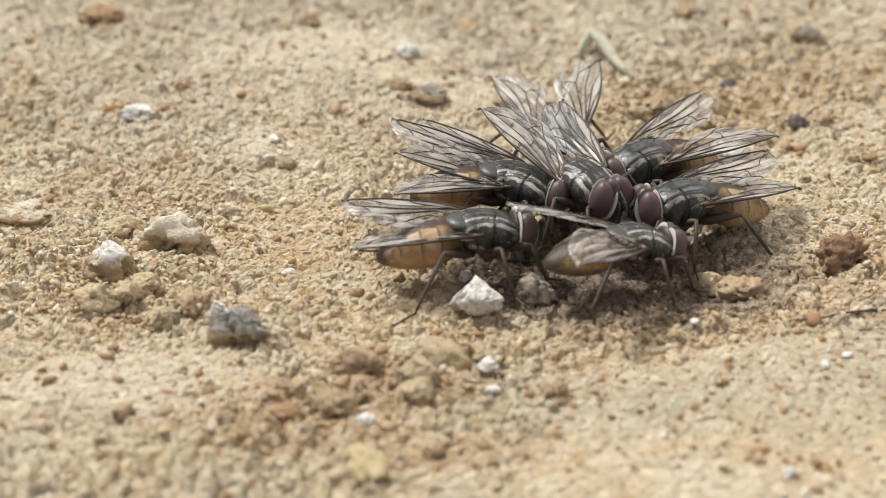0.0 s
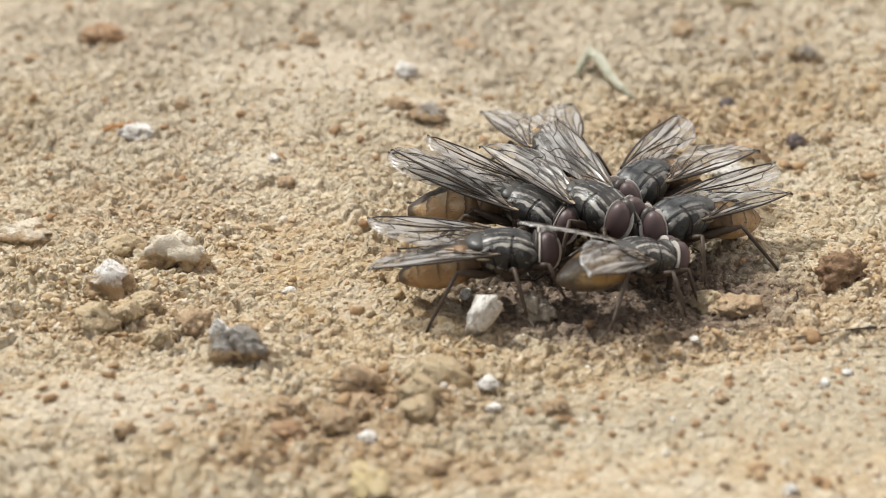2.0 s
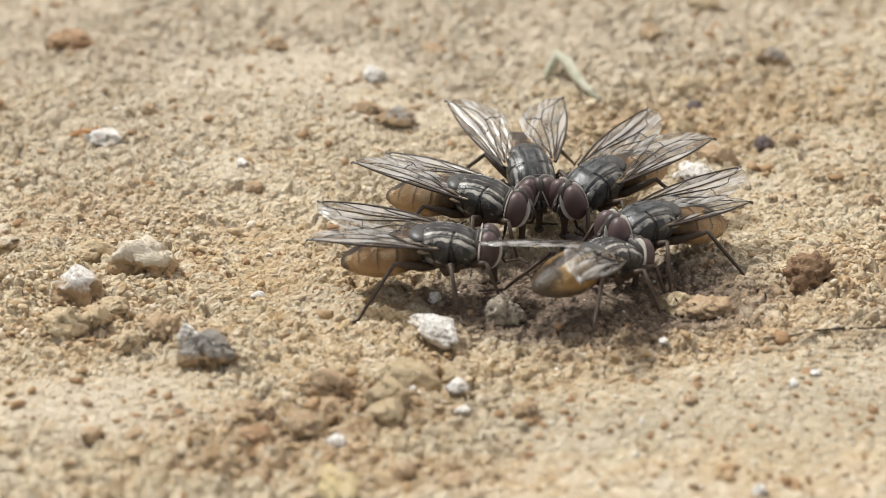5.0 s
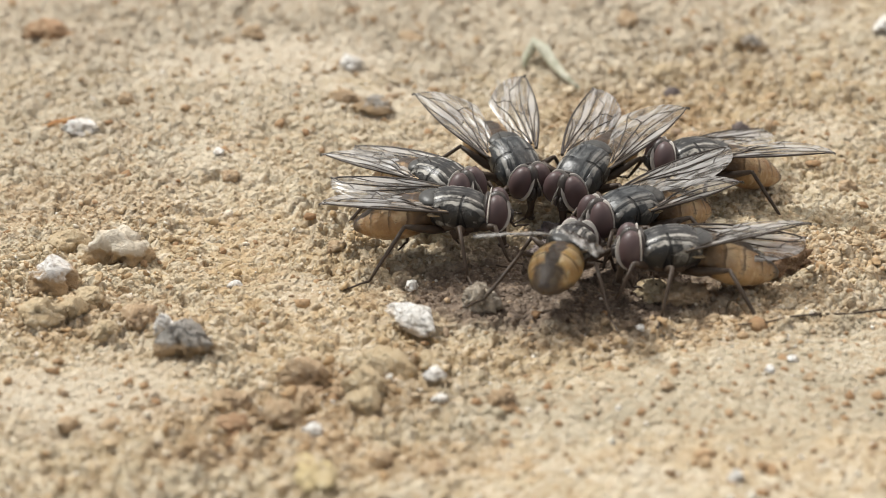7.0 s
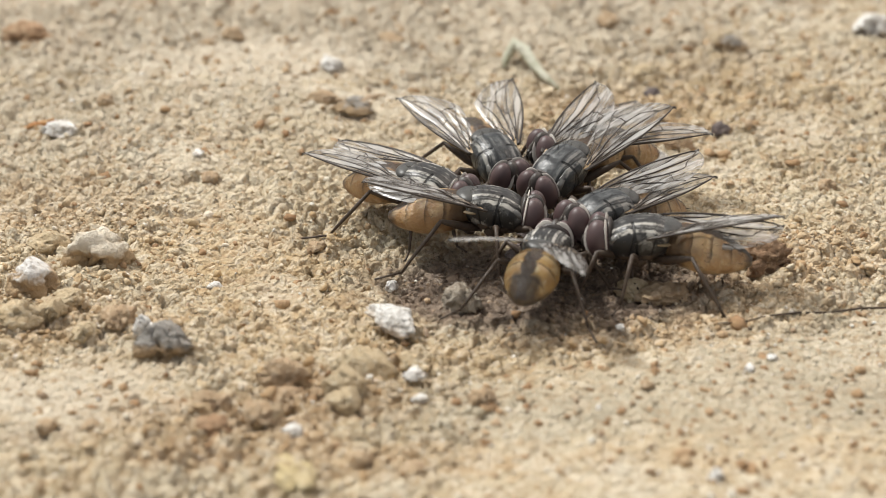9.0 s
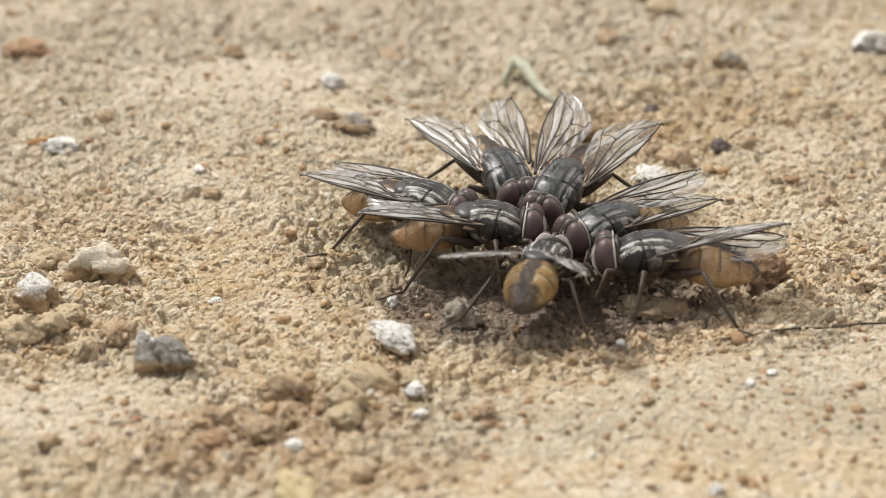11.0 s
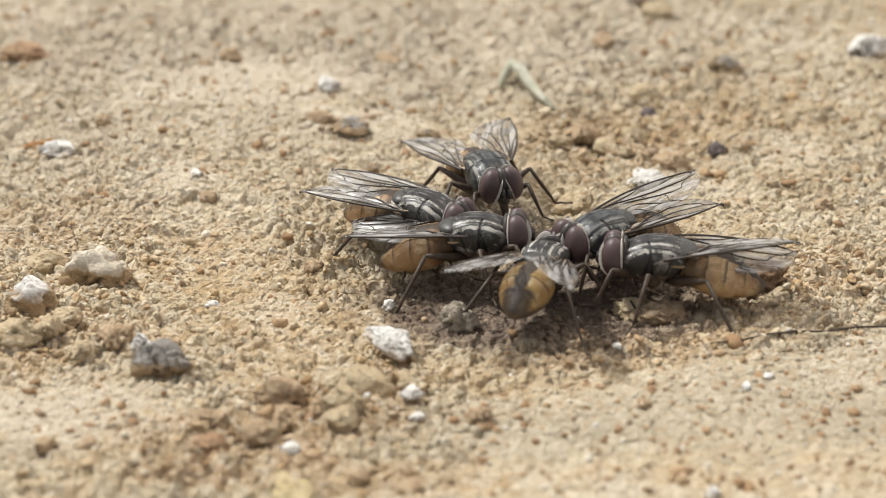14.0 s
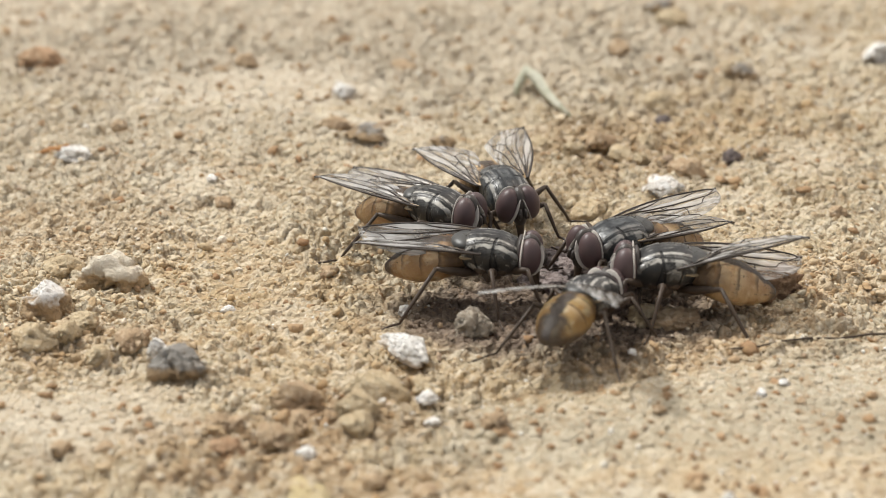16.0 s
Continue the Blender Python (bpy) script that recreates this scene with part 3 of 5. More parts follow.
def build_crumbs(name, label, n, sub, least, steep, most, seed, bed, where, skin):
    rng = np.random.default_rng(seed)
    t = bmesh.new()
    bmesh.ops.create_icosphere(t, subdivisions=sub, radius=1.0)
    bv = np.array([v.co[:] for v in t.verts])
    bf = np.array([[v.index for v in f.verts] for f in t.faces])
    t.free()
    x, y = rng.uniform(-27, 27, n), rng.uniform(-20, 34, n)
    r = least * (1 - rng.random(n)) ** -steep
    cover = {"ridge": ridge(x, y), "loose": crumbly(x, y) ** 1.5, "worn": np.maximum(crust(x, y) * (y < 5), np.where(y > 9, 0.6, 0.2)), "all": 0.25 + 0.75 * crumbly(x, y) - 0.15 * crust(x, y)}[where]
    cover = cover * (1 - 0.75 * trodden(x, y))
    keep = (r < most) & (rng.random(n) < cover)
    x, y, r = x[keep], y[keep], r[keep]
    n = len(x)
    z = height(x, y)
    q = rng.normal(size=(n, 4))
    q /= np.linalg.norm(q, axis=1)[:, None]
    w, a, b, c = q.T
    m = np.stack([1 - 2 * (b * b + c * c), 2 * (a * b - c * w), 2 * (a * c + b * w), 2 * (a * b + c * w), 1 - 2 * (a * a + c * c), 2 * (b * c - a * w), 2 * (a * c - b * w), 2 * (b * c + a * w), 1 - 2 * (a * a + b * b)], 1).reshape(n, 3, 3)
    shape = bv[None] * rng.uniform(0.72, 1.28, (n, len(bv), 1))
    for _ in range(6):  # broken faces
        d = rng.normal(size=(n, 3))
        d /= np.linalg.norm(d, axis=1)[:, None]
        over = np.maximum(np.einsum("nkj,nj->nk", shape, d) - rng.uniform(0.35, 0.75, n)[:, None], 0)
        shape = shape - over[..., None] * d[:, None]
    shape = shape * rng.uniform(0.65, 1.5, (n, 1, 3))
    co = np.einsum("nij,nkj->nki", m, shape) * r[:, None, None]
    co[..., 2] *= 0.8
    co += np.stack([x, y, z + r * bed], 1)[:, None]
    faces = (bf[None] + (np.arange(n) * len(bv))[:, None, None]).reshape(-1, 3)
    me = bpy.data.meshes.new(name)
    co = co.reshape(-1, 3) * MM
    me.vertices.add(len(co))
    me.vertices.foreach_set("co", co.ravel())
    me.loops.add(faces.size)
    me.loops.foreach_set("vertex_index", faces.ravel())
    me.polygons.add(len(faces))
    me.polygons.foreach_set("loop_start", np.arange(0, faces.size, 3))
    me.update(calc_edges=True)
    me.materials.append(skin)
    tagged(new(name, me), label, "soil crumbs", kind="stuff")


build_crumbs("soil_crumbs", "loose tan and brown soil crumbs on the ground", 9000, 1, 0.10, 0.34, 0.34, 7, 0.1, "all", CRUMB)
build_crumbs("soil_lumps", "knobbly tan lumps of broken soil crust", 12000, 2, 0.12, 0.28, 0.36, 9, 0.1, "loose", CRUMB)
build_crumbs("brown_crumbs", "scattered brown crumbs on smooth worn crust", 3800, 1, 0.12, 0.36, 0.46, 12, 0.0, "worn", CRUMB_BROWN)
build_crumbs("ridge_crumbs", "dark brown crumbs along a broken line in the crust", 5500, 2, 0.15, 0.30, 0.42, 15, 0.15, "ridge", CRUMB_BROWN)
build_crumbs("soil_grains", "fine pale tan soil grains covering the ground", 34000, 1, 0.060, 0.22, 0.15, 8, 0.2, "all", CRUMB)
build_crumbs("white_grains", "tiny whitish mineral grains in the soil", 2400, 1, 0.050, 0.34, 0.18, 13, 0.25, "all", WHITE_GRAIN)
build_crumbs("pale_grains", "small whitish grains scattered on smooth worn crust", 1500, 1, 0.060, 0.34, 0.20, 14, 0.2, "worn", WHITE_GRAIN)


# ---- stones and bits ----
def rock(radii, seed, lumpy=0.7, fine=0.30, cut=0.0, sub=4):
    bm = bmesh.new()
    bmesh.ops.create_icosphere(bm, subdivisions=sub, radius=1.0)
    off = Vector((seed * 3.7, seed * 1.3, -seed * 2.1))
    for v in bm.verts:
        p = v.co.normalized()
        k = 1 + lumpy * noise.noise(p * 1.1 + off) + lumpy * 0.6 * noise.noise(p * 2.3 + off) + fine * 1.3 * noise.noise(p * 4.5 + off) + fine * (0.6 - 1.6 * abs(noise.noise(p * 9 + off))) + fine * 0.5 * noise.noise(p * 17 + off)
        q = p * k
        for d in ((0.6, 0.2, 0.8), (-0.7, 0.5, 0.4), (0.1, -0.8, 0.5), (0.8, 0.5, -0.1)):
            d = Vector(d).normalized()
            s = q.dot(d) - (1 - cut)
            if cut and s > 0:
                q -= d * s * 0.8
        v.co = Vector((q.x * radii[0], q.y * radii[1], q.z * radii[2]))
    return bm


def stone(name, x, y, radii, seed, material, label, category="stone", turn=0, sink=0.25, **more):
    return thing(name, rock(radii, seed, **more), material, label, category, (x, y, ground_at(x, y) + radii[2] * (1 - 2 * sink)), (0, 0, turn))


stone("pebble", -10.0, -8.1, (0.95, 0.82, 0.74), 1, GREY_STONE, "dark grey pebble with a pale cap on sandy soil", "pebble", cut=0.2)
stone("stone_chip", -10.95, -7.0, (0.38, 0.34, 0.40), 2, WHITE_CHIP, "whitish stone chip leaning on a grey pebble", "stone chip", sink=0.0, cut=0.2)
stone("pebble", -16.1, -2.6, (1.05, 0.9, 0.92), 3, WHITE_CAPPED, "rough whitish pebble with brown pits on the soil", "pebble", cut=0.2, fine=0.2)
stone("pebble", -20.6, 1.9, (1.25, 1.1, 0.5), 4, PALE_STONE, "flat light grey pebble on the soil", "pebble", cut=0.3)
stone("stone", -13.7, -0.1, (1.30, 1.05, 0.95), 5, PALE_STONE, "pale tan lump of stone on loose soil", "stone", cut=0.2, fine=0.2)
stone("stone_chip", -17.4, 12.5, (0.85, 0.6, 0.42), 6, WHITE_STONE, "small white stone chip on the soil", "stone chip", cut=0.3)
stone("pebble", -21.4, 24.8, (1.2, 0.9, 0.6), 7, RED_STONE, "reddish brown pebble on the soil", "pebble", cut=0.2)
stone("stone_chip", -4.8, 20.7, (0.55, 0.75, 0.4), 8, WHITE_STONE, "small white stone chip on the soil", "stone chip", cut=0.3, turn=30)
stone("pebble", -3.4, 15.2, (0.95, 0.75, 0.35), 9, GREY_STONE, "flat dark grey pebble half sunk in soil", "pebble", cut=0.2)
stone("seed", 14.5, 13.1, (0.42, 0.42, 0.40), 10, DARK_SEED, "small round blackish seed on the soil", "seed", lumpy=0.15, sub=3)
stone("seed", 11.7, 17.8, (0.44, 0.42, 0.38), 11, DARK_SEED, "small round blackish seed on the soil", "seed", lumpy=0.15, sub=3)
stone("pebble", 16.4, 23.3, (0.72, 0.6, 0.42), 12, GREY_STONE, "grey pebble with a pale face on the soil", "pebble", cut=0.2)
stone("stone", 1.5, -4.5, (0.74, 0.64, 0.62), 13, WET_STONE, "small grey-brown stone on damp dark soil", "stone", cut=0.2)
stone("stone", -2.3, -9.3, (1.15, 0.85, 0.72), 14, TAN_STONE, "tan lump of hard soil on a broken ridge", "soil clod", cut=0.2, fine=0.3, lumpy=0.55, sink=0.30)
stone("soil_clod", -2.9, -11.3, (0.78, 0.62, 0.55), 15, TAN_STONE, "tan brown soil clod on a broken ridge", "soil clod", cut=0.2, fine=0.3, lumpy=0.55, sink=0.30)
stone("soil_clod", -5.2, -10.4, (0.85, 0.6, 0.55), 16, BROWN_STONE, "brown soil clod on a broken ridge", "soil clod", cut=0.2, fine=0.3, lumpy=0.55, sink=0.30)
stone("soil_clod", -5.8, -13.2, (0.6, 0.5, 0.4), 17, BROWN_STONE, "brown soil clod on the soil", "soil clod", fine=0.3, lumpy=0.55, sink=0.34)
stone("soil_clod", -7.6, -13.6, (0.5, 0.45, 0.35), 18, RED_STONE, "reddish brown soil clod", "soil clod", fine=0.3, lumpy=0.55, sink=0.34)
stone("soil_clod", -7.9, -12.0, (0.55, 0.5, 0.35), 19, BROWN_STONE, "brown soil clod on the soil", "soil clod", fine=0.3, lumpy=0.55, sink=0.34)
stone("pebble", 2.2, -12.0, (0.42, 0.4, 0.32), 20, BROWN_STONE, "small reddish brown pebble on smooth soil", "pebble")
stone("stone_chip", -0.3, -10.4, (0.36, 0.34, 0.17), 21, WHITE_STONE, "tiny white stone chip on the soil", "stone chip", cut=0.3)
stone("stone_chip", -0.1, -11.6, (0.30, 0.26, 0.13), 22, WHITE_STONE, "tiny white stone chip on the soil", "stone chip", cut=0.3)
stone("stone_chip", -4.7, -14.0, (0.38, 0.36, 0.18), 23, WHITE_STONE, "small white stone chip on the soil", "stone chip", cut=0.3)
stone("stone_chip", 10.2, -17.1, (0.26, 0.3, 0.24), 24, WHITE_STONE, "tiny white stone chip on smooth soil", "stone chip", cut=0.3)
stone("soil_clod", 14.3, -1.4, (0.95, 0.75, 0.72), 25, DARK_CLOD, "rough dark brown soil clod", "soil clod", lumpy=0.6, fine=0.2, sink=0.36)
stone("soil_clod", 9.9, -3.9, (0.95, 0.65, 0.4), 26, BROWN_STONE, "rough tan soil clod at the edge of damp soil", "soil clod", lumpy=0.45, fine=0.3)

MORE_STONES = [  # name, material, label, category, places and sizes in mm
    ("soil_clod", BROWN_STONE, "brown lump of crumbly soil", "soil clod", [
        (-10.2, 24.1, 0.55), (-11.5, 23.2, 0.36), (-1.7, 25.1, 0.68), (-5.0, 16.3, 0.57), (-15.8, 15.6, 0.42), (-9.8, 7.5, 0.37), (10.2, 26.8, 0.63), (8.1, 14.1, 0.61), (12.1, 11.4, 0.68), (18.4, 6.4, 0.46), (13.0, 15.8, 0.34)]),
    ("soil_clod", BROWN_STONE, "small brown lump of crumbly soil", "soil clod", [
        (-8.1, -12.2, 0.42), (-13.7, -13.5, 0.37), (-12.1, -13.6, 0.31), (-2.1, -15.9, 0.36), (-0.3, -16.1, 0.36), (13.8, -10.7, 0.21), (8.4, -11.3, 0.21), (-4.6, 0.7, 0.36), (-12.1, -5.9, 0.63), (-5.1, -11.4, 0.55)]),
    ("soil_clod", TAN_STONE, "pale tan lump of crumbly soil", "soil clod", [
        (11.6, 19.8, 0.74), (10.6, 14.7, 0.62), (9.1, 13.1, 0.61), (6.7, 12.8, 0.50), (10.0, 12.4, 0.41), (5.3, 14.5, 0.50), (7.0, 6.7, 0.73), (-16.3, 1.3, 0.73), (-14.4, -4.0, 0.58), (-16.2, -5.7, 0.77), (-14.9, -5.1, 0.57), (-13.3, -6.8, 0.56), (-2.9, -12.1, 0.63), (-0.5, -8.7, 0.42), (-5.7, -13.2, 0.46), (8.7, -3.3, 0.56), (13.6, 31.3, 0.81)]),
    ("stone_chip", WHITE_STONE, "small whitish stone chip on the soil", "stone chip", [
        (10.7, 9.4, 0.75), (10.4, 10.6, 0.32), (-8.6, -2.5, 0.26), (-1.3, -2.6, 0.28), (13.4, -9.3, 0.22), (12.4, -10.1, 0.22), (24.5, 25.3, 0.99), (7.8, -6.9, 0.18), (-10.5, 9.3, 0.24)]),
    ("pebble", GREY_STONE, "small dark grey pebble half sunk in soil", "pebble", [
        (0.4, 14.6, 0.42), (13.2, 33.2, 0.66), (-2.4, 10.7, 0.32), (7.5, 14.1, 0.33)]),
]
for i, (name, material, label, category, places) in enumerate(MORE_STONES):
    pick = random.Random(i + 50)
    for j, (x, y, r) in enumerate(places):
        stone(name, x, y, (r * pick.uniform(0.9, 1.25), r * pick.uniform(0.8, 1.1), r * pick.uniform(0.55, 0.8)), 60 + 20 * i + j, material, label, category,
              turn=pick.uniform(0, 360), sink=0.27, lumpy=0.55, fine=0.22, cut=0.15, sub=4 if r > 0.4 else 3)


def scraps():
    """Plant bits and the food."""
    bm = bmesh.new()
    run = [(4.2, 20.4, 0.3), (4.35, 20.9, 0.75), (4.8, 21.2, 0.95), (5.3, 20.7, 0.85), (5.7, 19.8, 0.6), (6.2, 18.8, 0.45), (6.9, 17.6, 0.3)]
    tube(bm, [(x, y, z + ground_at(x, y) - 0.1) for x, y, z in run], [0.12, 0.24, 0.36, 0.34, 0.26, 0.21, 0.10], 10)
    thing("twig", bm, GREEN_BIT, "curled pale green dry twig lying on soil", "twig")
    bm = bmesh.new()
    tube(bm, [(x, y, ground_at(x, y) + 0.12) for x, y in ((-19.6, 13.4), (-19.0, 13.65), (-18.5, 13.75), (-18.0, 13.8))], [0.06, 0.15, 0.16, 0.08], 8)
    thing("straw", bm, ORANGE_BIT, "short orange brown piece of straw", "straw")
    bm = bmesh.new()
    run = [(11.6, -6.9), (12.6, -6.75), (13.8, -6.3), (15.0, -5.95), (16.2, -5.95), (17.6, -5.5), (20.0, -5.1)]
    tube(bm, [(x, y, ground_at(x, y) + 0.06) for x, y in run], [0.02, 0.035, 0.04, 0.045, 0.04, 0.045, 0.03], 6)
    thing("root_fibre", bm, LEG, "thin dark root fibre lying on the soil", "root")
    stone("dry_petal", -4.5, -16.6, (0.60, 1.0, 0.22), 190, YELLOW_BIT, "dry pale yellow petal pressed into the soil", "petal", turn=12, sink=0.45, lumpy=0.5, fine=0.2, sub=4)
    for k, (x, y, r) in enumerate(((5.4, 2.0, 0.95), (4.6, 1.0, 0.8), (6.0, 0.9, 0.85), (5.2, -0.2, 0.7), (6.4, 2.4, 0.55))):
        stone("food_scrap", x, y, (r, r * 0.85, r * 0.42), 200 + k, PULP, "dark greyish moist food scrap on damp soil", "food", turn=40 * k, sink=0.2, lumpy=0.5, fine=0.3)


scraps()

FLIES = {}
# -- fly rows --
FLY_A = [  # seconds, x, y, z in mm, heading, nose down, roll
    (0.0, -0.74, -2.79, -0.00, 15.0, -2.3, -2.2),
    (1.5, -0.08, -2.74, 0.04, 7.0, -5.5, -2.1),
    (2.5, 0.44, -3.39, -0.01, -4.6, -11.3, -2.7),
    (3.0, 0.60, -3.64, 0.00, -13.6, -12.9, -1.5),
    (3.3, 0.60, -3.64, 0.00, -13.6, -12.9, -1.5),
    (3.5, -3.09, -1.79, -0.02, 19.2, 1.2, -0.3),
    (4.0, -2.10, -2.33, -0.01, 2.7, -5.7, -1.5),
    (6.5, -0.27, -0.77, 0.01, -5.5, -5.8, 0.1),
    (7.5, 1.32, 0.51, 0.01, -5.9, -6.6, -2.2),
    (8.5, 2.64, 0.04, 0.01, -13.1, -2.7, -1.1),
    (9.0, 2.80, 0.17, 0.00, -6.7, -1.1, -1.9),
    (11.5, 2.77, 0.10, 0.08, -6.8, -5.1, -1.7),
    (12.5, 2.37, -1.00, 0.02, -19.3, -3.6, -1.8),
    (13.5, 2.70, -1.29, -0.03, -15.3, -8.5, -1.2),
    (13.6, 2.70, -1.29, -0.03, -15.3, -8.5, -1.2),
    (14.0, 2.33, -0.49, 0.00, -6.6, -13.6, -2.8),
    (14.8, 2.31, -0.71, -0.00, -9.1, -10.8, -1.6),
    (15.5, 2.03, -1.17, 0.02, -7.9, -5.9, -0.6),
    (16.0, 2.12, -1.58, 0.03, -7.9, -6.4, -1.0),
]
FLY_B = [  # seconds, x, y, z in mm, heading, nose down, roll
    (0.0, 1.03, 1.37, 0.02, -24.5, -4.0, -0.9),
    (1.5, 1.30, 1.00, 0.04, -28.4, 3.7, -0.2),
    (2.5, 1.61, 0.65, 0.04, -26.4, 3.9, -0.1),
    (3.0, 2.88, 0.17, 0.01, -34.9, -3.6, -4.1),
    (3.2, 2.88, 0.17, 0.01, -34.9, -3.6, -4.1),
    (3.5, 3.34, -0.86, -0.01, -31.3, -4.4, -1.7),
    (4.0, 3.32, -1.37, -0.00, -34.5, -7.3, 0.1),
    (4.2, 3.32, -1.37, -0.00, -34.5, -7.3, 0.1),
    (4.6, 5.00, 3.00, 9.00, -90.0, -15.0, 0.0),
    (5.1, 15.00, 14.00, 12.00, -170.0, -10.0, 0.0),
    (5.6, 14.00, 7.00, 0.00, -175.0, 0.0, 0.0),
    (6.3, 11.32, 5.19, -0.03, -163.2, -13.5, 5.3),
    (6.5, 11.32, 5.19, -0.03, -163.2, -13.5, 5.3),
    (7.2, 11.32, 5.19, -0.03, -163.2, -13.5, 5.3),
    (7.5, 10.83, 4.51, -0.02, -145.6, -4.9, -0.9),
    (8.0, 8.14, 6.01, 0.00, -149.6, 3.6, 0.0),
    (9.0, 6.98, 6.40, 0.02, -156.0, -9.1, 0.0),
    (9.4, 6.98, 6.40, 0.02, -156.0, -9.1, 0.0),
    (10.0, 7.50, 8.00, 1.00, -165.0, 0.0, 0.0),
    (10.3, 14.00, 16.00, 16.00, -120.0, -10.0, 0.0),
    (10.7, 45.00, 50.00, 40.00, -60.0, 0.0, 0.0),
    (11.2, 140.00, 170.00, 60.00, -60.0, 0.0, 0.0),
    (11.8, 170.00, 210.00, 0.00, -60.0, 0.0, 0.0),
    (16.0, 170.00, 210.00, 0.00, -60.0, 0.0, 0.0),
]
FLY_C = [  # seconds, x, y, z in mm, heading, nose down, roll
    (0.0, 0.51, 1.71, 0.00, 6.8, 2.1, 0.0),
    (1.5, 0.45, 1.71, 0.00, 2.2, 0.5, 0.0),
    (2.5, 0.41, 1.71, 0.00, -0.8, -0.5, 0.0),
    (3.0, 0.89, 2.68, -0.00, -1.1, 6.0, 0.0),
    (3.5, 0.29, 2.46, -0.01, -27.6, -1.2, 0.1),
    (4.0, 0.71, 2.32, -0.02, -15.9, 3.2, 0.5),
    (6.5, -0.03, 2.77, -0.01, -40.0, -12.0, 3.0),
    (7.5, -0.21, 2.94, 0.02, -48.7, -10.0, -0.8),
    (8.5, -0.03, 2.44, 0.01, -30.1, -5.1, 0.0),
    (9.0, 0.20, 2.36, 0.01, -31.2, -4.8, 0.0),
    (11.5, 0.11, 2.39, -0.03, -29.7, -6.5, -0.9),
    (12.5, 0.22, 2.62, -0.02, -25.1, -2.4, -0.4),
    (13.5, 0.37, 2.72, 0.01, -26.4, -10.3, 1.3),
    (14.0, 0.21, 1.86, -0.05, -34.0, -8.5, -0.3),
    (14.8, 0.03, 1.92, -0.03, -35.3, -9.6, 0.1),
    (15.5, -0.13, 3.05, 0.03, -33.7, -11.7, -2.6),
    (16.0, -0.01, 2.76, -0.01, -33.4, -10.4, -2.6),
]
FLY_D = [  # seconds, x, y, z in mm, heading, nose down, roll
    (0.0, 3.73, 0.83, 0.38, -55.8, -9.0, 1.9),
    (1.5, 3.87, 0.67, 0.35, -50.3, -7.3, 0.4),
    (2.5, 5.17, 0.57, 0.34, -47.0, -7.3, -0.2),
    (3.0, 7.21, -0.00, 0.47, -54.1, -0.7, 0.9),
    (3.3, 8.70, -3.24, 0.30, -63.0, -3.6, 0.0),
    (3.5, 10.92, -0.40, -0.02, -31.3, -11.2, -2.2),
    (3.6, 11.88, -1.52, 0.00, -30.4, -15.4, 0.0),
    (3.7, 12.51, -1.66, 0.00, 32.0, 4.0, 0.0),
    (3.8, 11.95, -1.57, 0.00, 48.1, 13.1, 0.0),
    (4.0, 14.81, -0.93, 0.03, 45.3, 10.1, -0.5),
    (4.1, 18.56, -2.12, 0.00, 25.2, 2.8, 0.0),
    (4.4, 26.00, 2.00, 0.00, 40.0, 0.0, 0.0),
    (5.0, 27.00, 1.00, 0.00, 110.0, 0.0, 0.0),
    (5.5, 20.00, -1.00, 0.00, 170.0, 0.0, 0.0),
    (6.3, 9.52, -3.62, 0.01, 184.0, -10.1, 2.4),
    (6.5, 9.52, -3.62, 0.01, 184.0, -10.1, 2.4),
    (7.5, 9.22, -3.41, 0.04, 179.5, -7.6, 2.6),
    (8.5, 9.14, -2.89, 0.10, 172.1, -4.6, 2.8),
    (9.0, 9.09, -2.85, 0.12, 171.3, -3.1, 2.6),
    (11.5, 9.43, -2.80, 0.07, 176.9, -2.8, 2.7),
    (12.5, 9.45, -2.75, 0.07, 172.7, -3.9, 2.0),
    (13.5, 9.50, -2.84, 0.04, 176.9, -3.6, 2.2),
    (14.0, 9.81, -2.81, 0.04, 171.9, -7.0, 2.2),
    (14.8, 9.85, -3.03, 0.02, 174.2, -8.0, 2.0),
    (15.5, 9.98, -1.94, 0.07, 173.5, -13.6, 2.2),
    (16.0, 9.63, -3.02, 0.03, 176.1, -7.1, 2.1),
]
